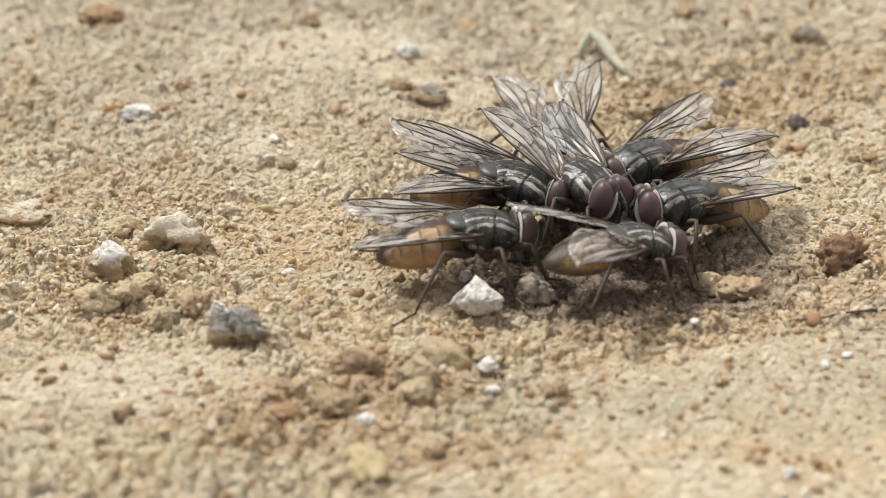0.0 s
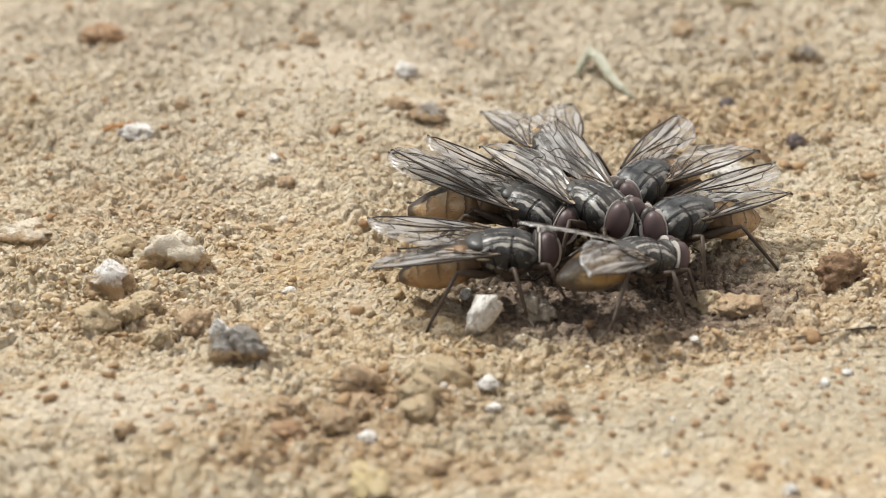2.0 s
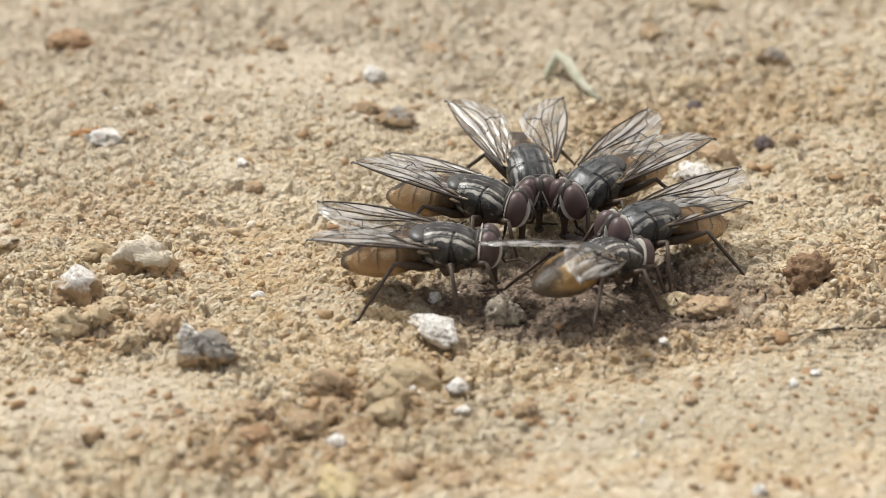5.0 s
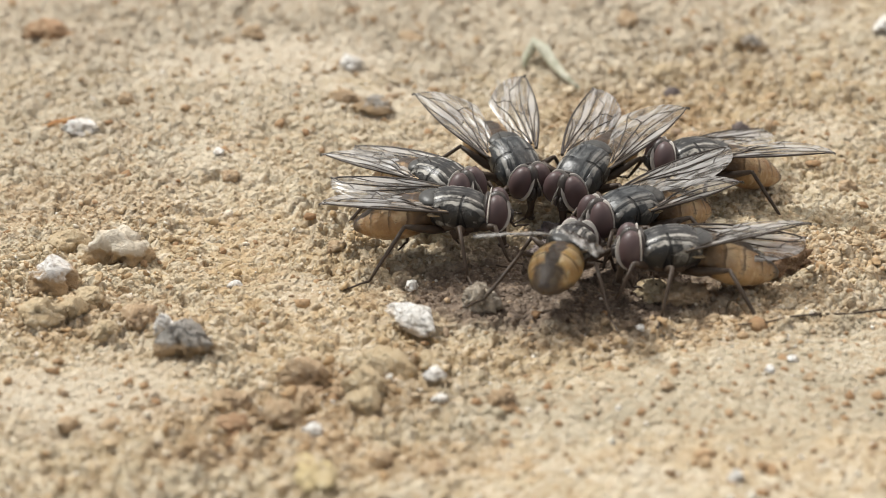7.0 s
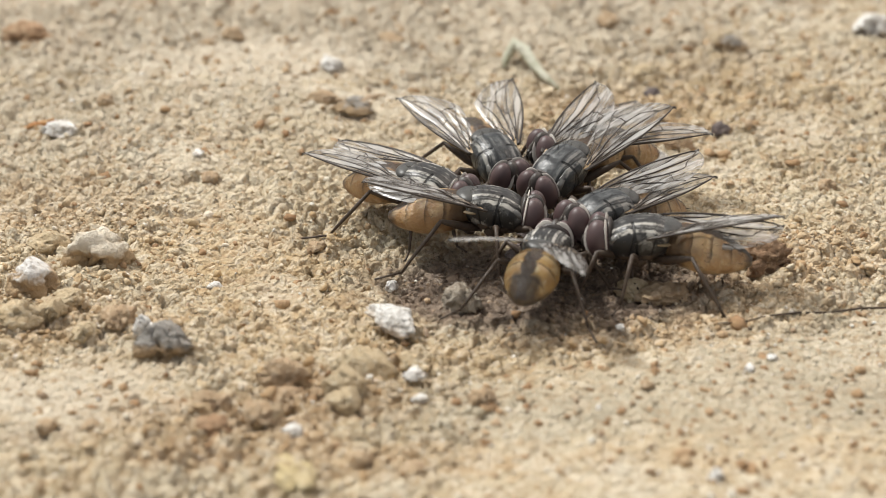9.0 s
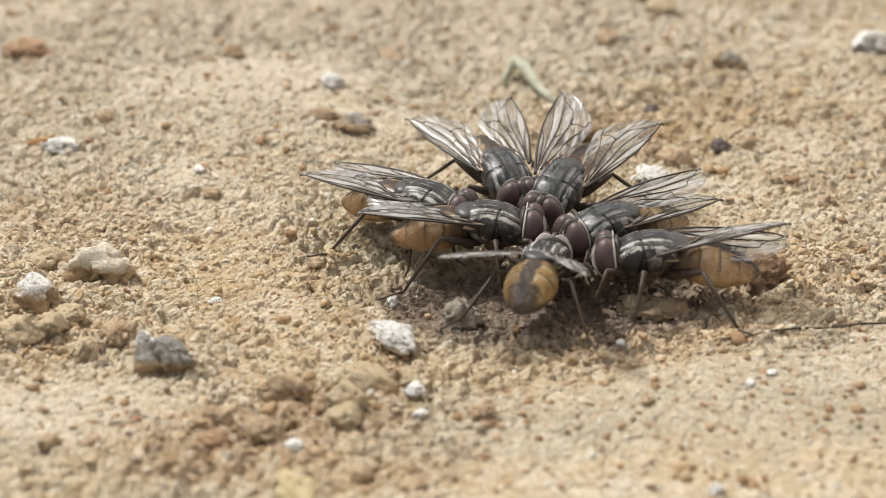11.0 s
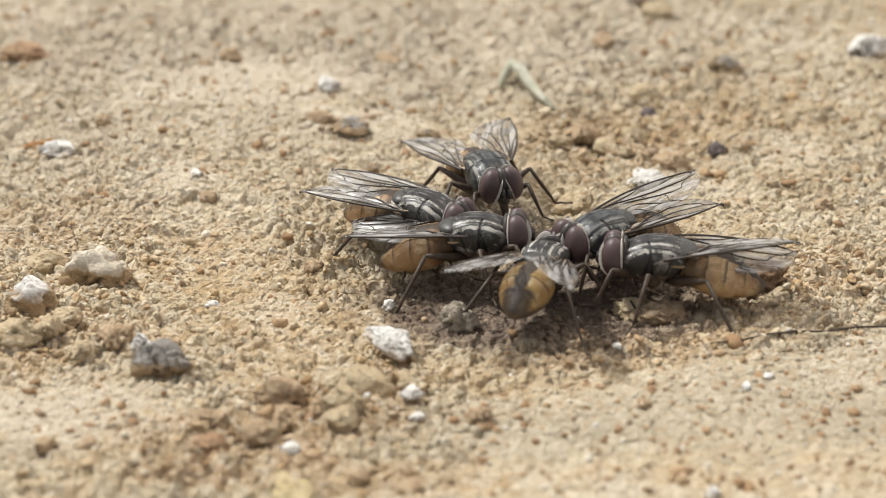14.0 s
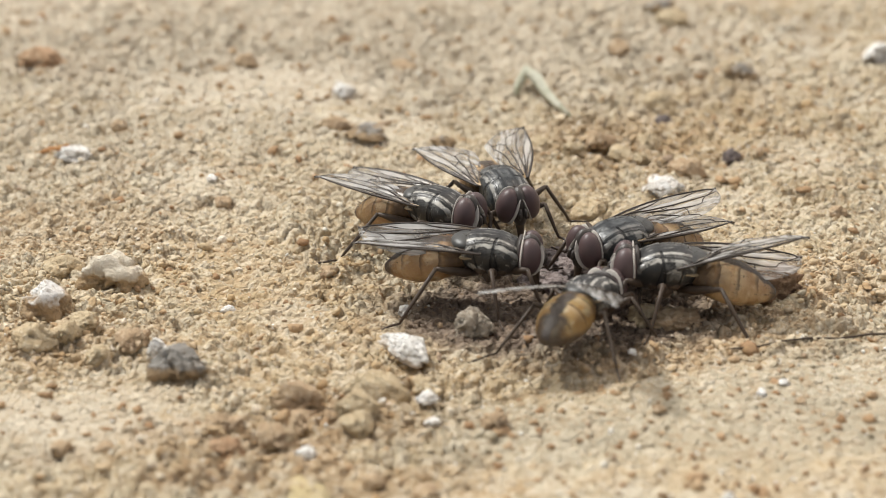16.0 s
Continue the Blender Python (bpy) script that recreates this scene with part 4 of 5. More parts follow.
FLY_E = [  # seconds, x, y, z in mm, heading, nose down, roll
    (0.0, 2.78, 6.35, 0.00, -81.8, -1.6, 0.0),
    (1.5, 2.73, 6.75, 0.00, -79.0, -8.0, 0.0),
    (2.5, 2.42, 6.29, -0.00, -80.4, -8.0, 0.2),
    (3.0, 2.67, 6.00, 0.02, -82.7, -7.3, -0.0),
    (3.5, 2.56, 5.32, 0.01, -86.0, -3.1, -2.7),
    (4.0, 2.61, 5.19, 0.01, -87.6, -1.7, -0.4),
    (6.5, 3.07, 4.79, 0.01, -65.3, 6.3, 3.2),
    (7.5, 3.06, 5.14, -0.00, -66.9, 1.2, -1.4),
    (8.5, 3.24, 5.23, -0.02, -68.4, 1.8, -0.2),
    (9.0, 3.19, 5.42, -0.01, -68.2, 3.4, 2.2),
    (11.5, 3.68, 4.83, 0.02, -71.1, 3.1, 0.5),
    (12.5, 3.63, 4.41, 0.00, -70.3, -0.6, 0.1),
    (13.5, 3.61, 4.58, 0.01, -68.5, -0.5, 0.1),
    (13.6, 3.61, 4.58, 0.01, -68.5, -0.5, 0.1),
    (14.0, 3.06, 5.56, 0.02, -72.7, -10.7, 2.4),
    (14.8, 3.10, 5.28, 0.01, -75.2, -10.0, 1.6),
    (15.5, 2.97, 4.61, -0.01, -70.3, -7.0, 1.0),
    (16.0, 3.03, 4.49, 0.01, -71.4, -7.2, 1.1),
]
FLY_F = [  # seconds, x, y, z in mm, heading, nose down, roll
    (0.0, 6.24, 3.60, 0.03, -144.8, -5.8, 0.1),
    (1.5, 6.33, 3.32, -0.00, -128.3, -5.1, 0.2),
    (2.5, 6.41, 3.60, 0.01, -126.3, -6.0, 0.3),
    (3.0, 6.55, 3.43, 0.00, -130.7, -3.5, 0.0),
    (3.5, 5.93, 3.58, 0.01, -140.7, -2.5, 0.3),
    (4.0, 5.82, 3.72, 0.02, -140.0, -0.0, -0.4),
    (6.5, 5.92, 3.93, 0.01, -127.7, 3.5, -1.5),
    (7.5, 6.60, 3.93, 0.02, -118.6, 4.6, -1.8),
    (8.5, 5.98, 3.83, -0.01, -130.9, 3.2, 1.4),
    (9.0, 6.16, 3.99, 0.00, -129.7, 5.0, -3.9),
    (11.5, 5.95, 3.43, 0.01, -117.3, 8.2, -2.7),
    (12.5, 5.88, 2.91, 0.02, -117.8, 10.3, 0.6),
    (13.5, 5.97, 3.06, -0.01, -115.6, 9.6, 5.1),
    (13.6, 5.97, 3.06, -0.01, -115.6, 9.6, 5.1),
    (13.7, 6.16, 2.68, 0.60, -103.6, -2.8, 0.0),
    (13.8, 14.00, 14.00, 18.00, -100.0, -15.0, 0.0),
    (13.9, 30.00, 40.00, 40.00, -70.0, -15.0, 0.0),
    (14.1, 110.00, 150.00, 90.00, -60.0, -15.0, 0.0),
    (14.5, 180.00, 250.00, 0.00, -60.0, 0.0, 0.0),
    (16.0, 180.00, 250.00, 0.00, -60.0, 0.0, 0.0),
]
FLY_G = [  # seconds, x, y, z in mm, heading, nose down, roll
    (0.0, 7.77, 0.04, 0.03, -155.6, -9.1, 0.1),
    (1.5, 7.65, 0.18, 0.03, -149.4, -9.0, 0.5),
    (2.5, 7.91, 0.09, 0.02, -145.8, -7.5, 0.3),
    (3.0, 7.88, -0.32, 0.00, -149.6, -8.0, 0.0),
    (3.5, 7.44, -0.42, 0.00, -152.5, -8.0, 0.0),
    (4.0, 7.64, -0.20, 0.01, -144.8, -6.1, 0.3),
    (6.5, 7.67, -0.04, -0.00, -153.6, -10.8, 0.7),
    (7.5, 8.18, 0.10, 0.04, -145.6, -4.7, -0.4),
    (8.5, 7.85, 0.10, 0.05, -150.2, -5.7, -0.2),
    (9.0, 7.74, -0.26, 0.02, -146.8, -6.4, -0.1),
    (11.5, 7.75, -0.09, 0.04, -150.1, -3.8, -0.6),
    (12.5, 7.78, -0.33, 0.01, -151.0, -5.3, -0.2),
    (13.5, 7.82, -0.29, 0.01, -149.3, -5.7, -0.3),
    (14.0, 7.71, -0.35, 0.00, -145.8, -8.3, 0.4),
    (14.8, 7.81, -0.76, -0.03, -143.2, -9.0, 0.2),
    (15.5, 7.71, -0.06, 0.02, -150.1, -10.2, 1.0),
    (16.0, 7.79, -0.43, 0.01, -151.2, -7.3, 0.1),
]
FLY_H = [  # seconds, x, y, z in mm, heading, nose down, roll
    (0.0, 5.51, -3.49, 0.02, 23.8, 5.7, -3.4),
    (1.5, 5.81, -3.40, 0.02, 29.4, 9.0, -1.7),
    (2.5, 5.67, -3.01, 0.05, 34.7, 6.8, -4.0),
    (3.0, 5.78, -3.11, 0.05, 32.1, 6.2, -3.5),
    (3.5, 5.87, -3.03, 0.05, 28.6, 8.3, -3.9),
    (4.0, 5.98, -2.93, 0.06, 27.2, 5.1, -3.3),
    (6.5, 5.19, -3.21, 0.00, 69.3, 8.7, -0.5),
    (7.5, 5.14, -2.81, 0.01, 71.8, 6.0, -0.3),
    (8.2, 5.05, -3.08, -0.00, 72.1, 4.6, -0.2),
    (8.6, 4.48, -2.41, 0.42, 76.7, -1.9, -1.0),
    (9.0, 4.96, -3.35, -0.02, 72.5, 3.3, -0.2),
    (11.5, 4.90, -3.04, 0.01, 72.2, 5.4, -1.5),
    (12.5, 4.81, -3.21, 0.00, 73.5, 4.8, -2.1),
    (13.5, 4.84, -3.08, 0.01, 72.2, 4.8, -2.1),
    (14.0, 5.03, -2.84, 0.04, 68.9, 1.0, -1.9),
    (14.6, 5.03, -2.84, 0.04, 68.9, 1.0, -1.9),
    (14.8, 5.38, -4.13, 0.56, 74.6, -9.1, -2.7),
    (15.1, 5.38, -4.13, 0.56, 74.6, -9.1, -2.7),
    (15.5, 5.67, -3.92, 0.13, 61.7, -3.9, -1.9),
    (16.0, 6.11, -5.17, -0.01, 60.3, 5.6, -7.9),
]
# -- end of fly rows --


# ---- the flies ----
WING_LONG, WING_WIDE = 5.4, 2.2
HINGE = (-0.05, 0.93, 2.26)
TILT = 10  # thorax and head lean down to the food


def wing_point(u, v, side):
    """u: 0 at the hinge to 1 at the tip; v: 0 on the leading edge to 1 on the trailing edge."""
    end = max(0.0, 1 - u ** 7) ** 0.5
    lead = (0.10 + 0.34 * math.sin(math.pi * min(1.0, 0.15 + 0.75 * u)) - 0.30 * u ** 3) * end
    trail = -(0.16 + (WING_WIDE - 0.5) * min(1.0, (u / 0.55)) ** 0.75 * (1 - 0.30 * max(0.0, u - 0.55) / 0.45)) * end
    y = lead + (trail - lead) * v
    fold = (0.066 * math.sin(math.tau * (v * 4.6 + 0.1)) + 0.022 * math.sin(math.tau * (v * 9.3 + 0.3 * u))) * min(1, 5 * u) * (1 - 0.6 * u)
    z = fold - 0.10 * v * v - 0.22 * u * u
    return Vector((-WING_LONG * u, y * side, z))


def wing_sheet(side):
    bm = bmesh.new()
    nu, nv = 30, 22
    grid = [[bm.verts.new(wing_point((i / nu) ** 0.9, j / nv, side)) for j in range(nv + 1)] for i in range(nu + 1)]
    for i in range(nu):
        for j in range(nv):
            bm.faces.new((grid[i][j], grid[i + 1][j], grid[i + 1][j + 1], grid[i][j + 1]))
    bmesh.ops.remove_doubles(bm, verts=bm.verts, dist=1e-4)
    return bm


VEINS = [  # runs of (u, v) from the hinge outwards, thickness
    ([(0.0, 0.0), (0.25, 0.0), (0.5, 0.0), (0.75, 0.0), (0.92, 0.0), (1.0, 0.3)], 0.040),
    ([(0.0, 0.1), (0.2, 0.12), (0.4, 0.09), (0.52, 0.01)], 0.030),
    ([(0.05, 0.15), (0.3, 0.19), (0.6, 0.17), (0.85, 0.02)], 0.028),
    ([(0.08, 0.2), (0.35, 0.30), (0.65, 0.33), (0.97, 0.36)], 0.030),
    ([(0.05, 0.3), (0.3, 0.45), (0.55, 0.52), (0.74, 0.60), (0.80, 0.50), (0.96, 0.22)], 0.028),
    ([(0.05, 0.38), (0.25, 0.60), (0.45, 0.74), (0.60, 0.92), (0.64, 1.0)], 0.026),
    ([(0.05, 0.5), (0.2, 0.74), (0.36, 0.97)], 0.022),
    ([(0.44, 0.31), (0.46, 0.49)], 0.020),
    ([(0.60, 0.535), (0.56, 0.88)], 0.020),
]


def vein(run, thick, side):
    bm = bmesh.new()
    pts, steps = [], 7
    ext = [run[0]] + list(run) + [run[-1]]
    for k in range(1, len(ext) - 2):
        p0, p1, p2, p3 = (Vector(q) for q in ext[k - 1:k + 3])
        for s in range(steps):
            t = s / steps
            pts.append(0.5 * ((2 * p1) + (p2 - p0) * t + (2 * p0 - 5 * p1 + 4 * p2 - p3) * t * t + (3 * p1 - p0 - 3 * p2 + p3) * t ** 3))
    pts.append(Vector(run[-1]))
    pos = [wing_point(min(max(p.x, 0), 1), min(max(p.y, 0), 1), side) for p in pts]
    clean = [pos[0]]
    for p in pos[1:]:
        if (p - clean[-1]).length > 0.02:
            clean.append(p)
    thick *= 1.4
    tube(bm, clean, [thick * (1.15 - 0.7 * k / len(clean)) for k in range(len(clean))], 5)
    return bm


def hair(bm, base, way, length, thick):
    tube(bm, [base, base + way * length * 0.5 + Vector((-0.03, 0, 0)), base + way * length + Vector((-0.10, 0, 0))], [thick, thick * 0.7, thick * 0.15], 3)


def leg_runs(which, side):
    """Hip, knee, ankle, toe of a standing leg."""
    hip, knee, ankle, mid, toe = {
        "fore": ((1.0, 0.42, 1.15), (1.85, 1.25, 1.55), (2.2, 1.55, 0.45), (2.35, 1.65, 0.1), (2.95, 1.9, 0.05)),
        "middle": ((0.3, 0.5, 1.05), (0.45, 1.85, 1.85), (0.65, 2.65, 0.5), (0.7, 2.85, 0.1), (0.95, 3.6, 0.05)),
        "hind": ((-0.4, 0.45, 1.05), (-1.85, 1.65, 1.95), (-3.1, 2.6, 0.5), (-3.4, 2.85, 0.1), (-4.45, 3.45, 0.05)),
    }[which]
    return [Vector((p[0], p[1] * side, p[2])) for p in (hip, knee, ankle, mid, toe)]


def build_fly():
    fly = new("fly")
    lean = pose(0, 0, 1.5 * MM) @ pose(0, 0, 0, 0, TILT) @ pose(0, 0, -1.5 * MM)
    bm = bmesh.new()
    rings = [(1.56, 1.95, 0.30, 0.30, 0.25), (1.53, 1.95, 0.62, 0.45, 0.50), (1.42, 1.97, 0.86, 0.62, 0.72), (1.15, 2.0, 1.02, 0.80, 0.88), (0.80, 2.02, 1.10, 0.93, 0.98), (0.52, 2.03, 1.13, 1.02, 1.02),
             (0.43, 2.03, 1.11, 0.985, 1.02), (0.34, 2.03, 1.13, 1.02, 1.02), (-0.1, 2.03, 1.14, 1.03, 0.98), (-0.5, 2.03, 1.08, 0.97, 0.88), (-0.80, 2.02, 0.98, 0.87, 0.76), (-0.98, 2.0, 0.88, 0.74, 0.66), (-1.08, 1.95, 0.72, 0.55, 0.52), (-1.3, 1.90, 0.45, 0.38, 0.36), (-1.5, 1.85, 0.2, 0.2, 0.2)]
    loft(bm, [(0.96 * x, z - 0.08, 0.92 * w, 0.80 * up, 0.95 * dn) for x, z, w, up, dn in rings], 30, 2.35)
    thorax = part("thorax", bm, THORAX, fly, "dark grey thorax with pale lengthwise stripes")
    bm = bmesh.new()
    rnd = random.Random(3)
    for k in range(80):
        x, a = rnd.uniform(-1.0, 1.35), rnd.uniform(0.15, math.pi - 0.15)
        w = 1.13 * math.sqrt(max(0.05, 1 - (x / 1.75) ** 2))
        p = Vector((0.96 * x, 0.92 * w * math.cos(a), 1.94 + 0.82 * w / 1.13 * math.sin(a)))
        out = Vector((-0.55, math.cos(a), math.sin(a))).normalized()
        hair(bm, p, out, rnd.choice((0.10, 0.14, 0.30)), 0.010)
    part("bristles", bm, CHITIN, thorax, "fine black bristles")
    bm = bmesh.new()
    for q in ellipsoid(bm, (0, 0, 0), (0.52, 0.74, 0.27), 24, 16):
        q.co = Matrix.Rotation(-0.20, 3, "Y") @ Vector((q.co.x, q.co.y * (1 + 0.25 * q.co.x / 0.68), q.co.z)) + Vector((-1.06, 0, 2.28))
    scutellum = part("scutellum", bm, SCUTELLUM, fly, "slate grey rounded scutellum")
    thorax.matrix_basis = scutellum.matrix_basis = lean
    for side in (1, -1):
        for k, (at, size, turn, skin) in enumerate((
                ((1.12, 0.74, 2.17), (0.26, 0.20, 0.17), 20, PLATE), ((0.72, 0.875, 2.10), (0.30, 0.12, 0.13), 8, PLATE), ((0.84, 0.865, 1.76), (0.21, 0.12, 0.27), -14, PLATE),
                ((0.12, 0.895, 2.08), (0.27, 0.11, 0.12), -6, PLATE), ((-0.14, 0.875, 1.78), (0.25, 0.11, 0.22), 12, PLATE),
                ((0.60, 0.80, 1.50), (0.36, 0.18, 0.26), 0, LEG), ((-0.12, 0.82, 1.48), (0.33, 0.16, 0.26), 0, LEG), ((0.29, 0.71, 1.13), (0.40, 0.20, 0.26), 0, LEG))):
            bm = bmesh.new()
            for q in ellipsoid(bm, (0, 0, 0), size, 16, 10):  # uneven outline, flat outer face
                p = Vector((q.co.x, q.co.y * 0.8, q.co.z)) * (1 + 0.45 * noise.noise(q.co * 4.0 + Vector((k * 2.7, 0, 5.0))))
                q.co = Matrix.Rotation(math.radians(turn), 3, "Y") @ p + Vector((at[0], at[1] * side, at[2]))
            part("side_plate", bm, skin, thorax, "grey dusted side plate" if skin == PLATE else "dark brown side plate")
    bm = bmesh.new()
    rings = []
    for k in range(61):
        s = k / 60
        x = -0.80 - 3.50 * s
        w = 1.24 * max(0.0, math.sin(math.pi * (0.12 + 0.86 * s))) ** 0.55 * (1 - 0.24 * s * s)
        for at in (-1.62, -2.36, -3.05, -3.68):  # each plate's hind edge stands over the next
            if x < at:
                w *= 1 - 0.030 * math.exp((x - at) / 0.22)
        rings.append((x, 1.84 - 0.50 * s, max(w, 0.05), max(w * 0.78, 0.04), max(w * 0.76, 0.04)))
    loft(bm, rings, 30)
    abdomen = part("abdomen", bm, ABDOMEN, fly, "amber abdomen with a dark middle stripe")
    bm = bmesh.new()
    for k in range(34):
        s, a = rnd.uniform(0.35, 0.97), rnd.uniform(0, math.pi)
        x = -0.95 - 3.35 * s
        w = 1.20 * math.sin(math.pi * (0.12 + 0.86 * s)) ** 0.55 * (1 - 0.22 * s * s)
        p = Vector((x, w * math.cos(a), 1.86 - 0.50 * s + 0.75 * w * math.sin(a)))
        hair(bm, p, Vector((-1.2, 0.5 * math.cos(a), 0.5 * math.sin(a))).normalized(), 0.15, 0.009)
    part("bristles", bm, CHITIN, abdomen, "fine black bristles")
    # head
    bm = bmesh.new()
    ellipsoid(bm, (2.00, 0, 1.94), (0.52, 0.36, 0.80), 24, 18)
    head = part("head", bm, CHITIN, fly, "dark head with silvery eye margins")
    for side in (1, -1):
        bm = bmesh.new()
        for q in ellipsoid(bm, (0, 0, 0), (0.50, 0.50, 0.80), 28, 22):
            q.co = Matrix.Rotation(0.20 * side, 3, "X") @ q.co + Vector((2.02, 0.49 * side, 1.92))
        part("eye", bm, EYE, head, "large dull wine-red compound eye")
        bm = bmesh.new()
        for q in ellipsoid(bm, (0, 0, 0), (0.545, 0.055, 0.76), 30, 14):
            q.co = Matrix.Rotation(0.36 * side, 3, "X") @ q.co + Vector((2.10, 0.27 * side, 1.80))
        part("eye_margin", bm, SILVER, head, "silvery white margin round the eye")
        bm = bmesh.new()
        for q in ellipsoid(bm, (0, 0, 0), (0.075, 0.49, 0.79), 26, 20):
            q.co = Matrix.Rotation(0.24 * side, 3, "X") @ q.co + Vector((1.705, 0.455 * side, 1.93))
        part("eye_margin", bm, SILVER, head, "silvery white rim behind the eye")
    bm = bmesh.new()
    ellipsoid(bm, (1.58, 0, 1.90), (0.18, 0.76, 0.72))
    part("head_back", bm, CHITIN, head, "dark back of the head")
    head.matrix_basis = pose(-0.20 * MM, 0, 0.20 * MM) @ pose(0, 0, 1.5 * MM) @ pose(0, 0, 0, 0, TILT) @ pose(0, 0, -1.5 * MM)
    bm = bmesh.new()
    ellipsoid(bm, (2.30, 0, 1.42), (0.27, 0.30, 0.44))
    part("face", bm, CHITIN, head, "dark lower face")
    for side in (1, -1):
        bm = bmesh.new()
        tube(bm, [(2.55, 0.10 * side, 1.95), (2.66, 0.12 * side, 1.85), (2.68, 0.14 * side, 1.60), (2.64, 0.14 * side, 1.48)], [0.05, 0.08, 0.09, 0.04], 8)
        tube(bm, [(2.68, 0.14 * side, 1.78), (2.82, 0.22 * side, 1.86), (2.95, 0.30 * side, 1.92)], [0.014, 0.010, 0.004], 4)
        part("antenna", bm, CHITIN, head)
    bm = bmesh.new()
    tube(bm, [(2.26, 0, 1.25), (2.34, 0, 0.90), (2.40, 0, 0.55), (2.42, 0, 0.30)], [0.24, 0.17, 0.13, 0.16], 10)
    ellipsoid(bm, (2.44, 0, 0.24), (0.26, 0.22, 0.10), 12, 8)
    part("proboscis", bm, LEG, head, "dark brown proboscis reaching down")
    # legs
    for which in ("fore", "middle", "hind"):
        for side in (1, -1):
            hip, knee, ankle, mid, toe = leg_runs(which, side)
            bm = bmesh.new()
            tube(bm, [hip + Vector((0, -0.1 * side, 0.1)), hip + (knee - hip) * 0.35, hip + (knee - hip) * 0.7, knee], [0.19, 0.20, 0.155, 0.09], 9)
            leg = part("leg", bm, LEG, fly)
            bm = bmesh.new()
            tube(bm, [knee + Vector((0, 0, 0.03)), knee + (ankle - knee) * 0.5, ankle, mid], [0.085, 0.09, 0.072, 0.052], 8)
            way = (ankle - knee).normalized()
            for k in range(14):
                p = knee + (ankle - knee) * rnd.random()
                o = way.orthogonal().normalized()
                o.rotate(Matrix.Rotation(rnd.random() * math.tau, 3, way))
                hair(bm, p, (o + way * 0.7).normalized(), 0.2, 0.011)
            part("tibia", bm, LEG, leg)
            bm = bmesh.new()
            tube(bm, [mid, mid + (toe - mid) * 0.3 + Vector((0, 0, 0.03)), mid + (toe - mid) * 0.65, toe], [0.054, 0.048, 0.042, 0.046], 7)
            part("tarsus", bm, LEG, leg)
    # wings
    for side in (1, -1):
        wing = part("wing", wing_sheet(side), WING, fly, "smoky clear wing with brown veins")
        wing["side"] = side
        for run, thick in VEINS:
            part("vein", vein(run, thick, side), VEIN, wing)
        bm = bmesh.new()
        ellipsoid(bm, (-0.62, 0.74 * side, 2.02), (0.42, 0.26, 0.07), 14, 8)
        part("calypter", bm, CALYPTER, fly, "cream scale below the wing hinge")
    return fly


def wing_pose(side, splay, lift, twist=0):
    return pose(HINGE[0] * MM, HINGE[1] * side * MM, HINGE[2] * MM, twist * side, lift, -splay * side)


def fly_pose(x, y, z, heading, down, roll):
    lift = pose(0, 0, 1.5 * MM)
    return pose(x * MM, y * MM, z * MM) @ lift @ pose(0, 0, 0, 0, 0, heading) @ pose(0, 0, 0, 0, down) @ pose(0, 0, 0, roll) @ lift.inverted()


LABELS = {
    "a": "striped grey housefly with amber abdomen feeding beside others",
    "b": "striped grey housefly with tan abdomen crawling among others",
    "c": "striped grey housefly with pale amber abdomen behind the ring",
    "d": "dark grey housefly crawling over the others, amber abdomen",
    "e": "dark slate housefly with spread wings facing the food",
    "f": "blue-black housefly with spread clear wings at the food",
    "g": "dark grey housefly with pale shining wings at the food",
    "h": "housefly with bright yellow banded abdomen, head to the food",
}
model = build_fly()
for key in LABELS:
    FLIES[key] = copy_thing(model, Matrix()) if key != "a" else model
    tagged(FLIES[key], LABELS[key], "fly", "flies round the food")
for key, size in (("d", 1.02), ("f", 1.02), ("h", 0.92)):
    FLIES[key].scale = (size, size, size)
for key in "efg":
    for ob in FLIES[key].children:
        if ob.name.startswith("thorax"):
            ob.data = ob.data.copy()
            ob.data.materials[0] = SLATE_THORAX
            tagged(ob, "shiny blue-black thorax with faint stripes")
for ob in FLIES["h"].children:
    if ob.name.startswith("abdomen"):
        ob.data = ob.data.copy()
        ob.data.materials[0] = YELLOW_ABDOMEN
        tagged(ob, "bright yellow abdomen with a dark middle stripe")


# ---- motion ----
def motions():
    rows = {"a": FLY_A, "b": FLY_B, "c": FLY_C, "d": FLY_D, "e": FLY_E, "f": FLY_F, "g": FLY_G, "h": FLY_H}
    for key, path in rows.items():
        walk(FLIES[key], [(t, fly_pose(*r)) for t, *r in path])
        for ob in FLIES[key].children:
            if "side" in ob:
                side = ob["side"]
                walk(ob, [(t, wing_pose(side, left if side > 0 else right, lift_l if side > 0 else lift_r, twist + (0 if side > 0 else RIGHT_ROLL.get(key, 0)))) for t, left, right, lift_l, lift_r, twist in WINGS[key]])
    walk(MOVED_STONE, [(t, pose(x * MM, y * MM, z * MM, rx, ry, rz)) for t, x, y, z, rx, ry, rz in STONE_ROWS])


RIGHT_ROLL = {"h": -10}
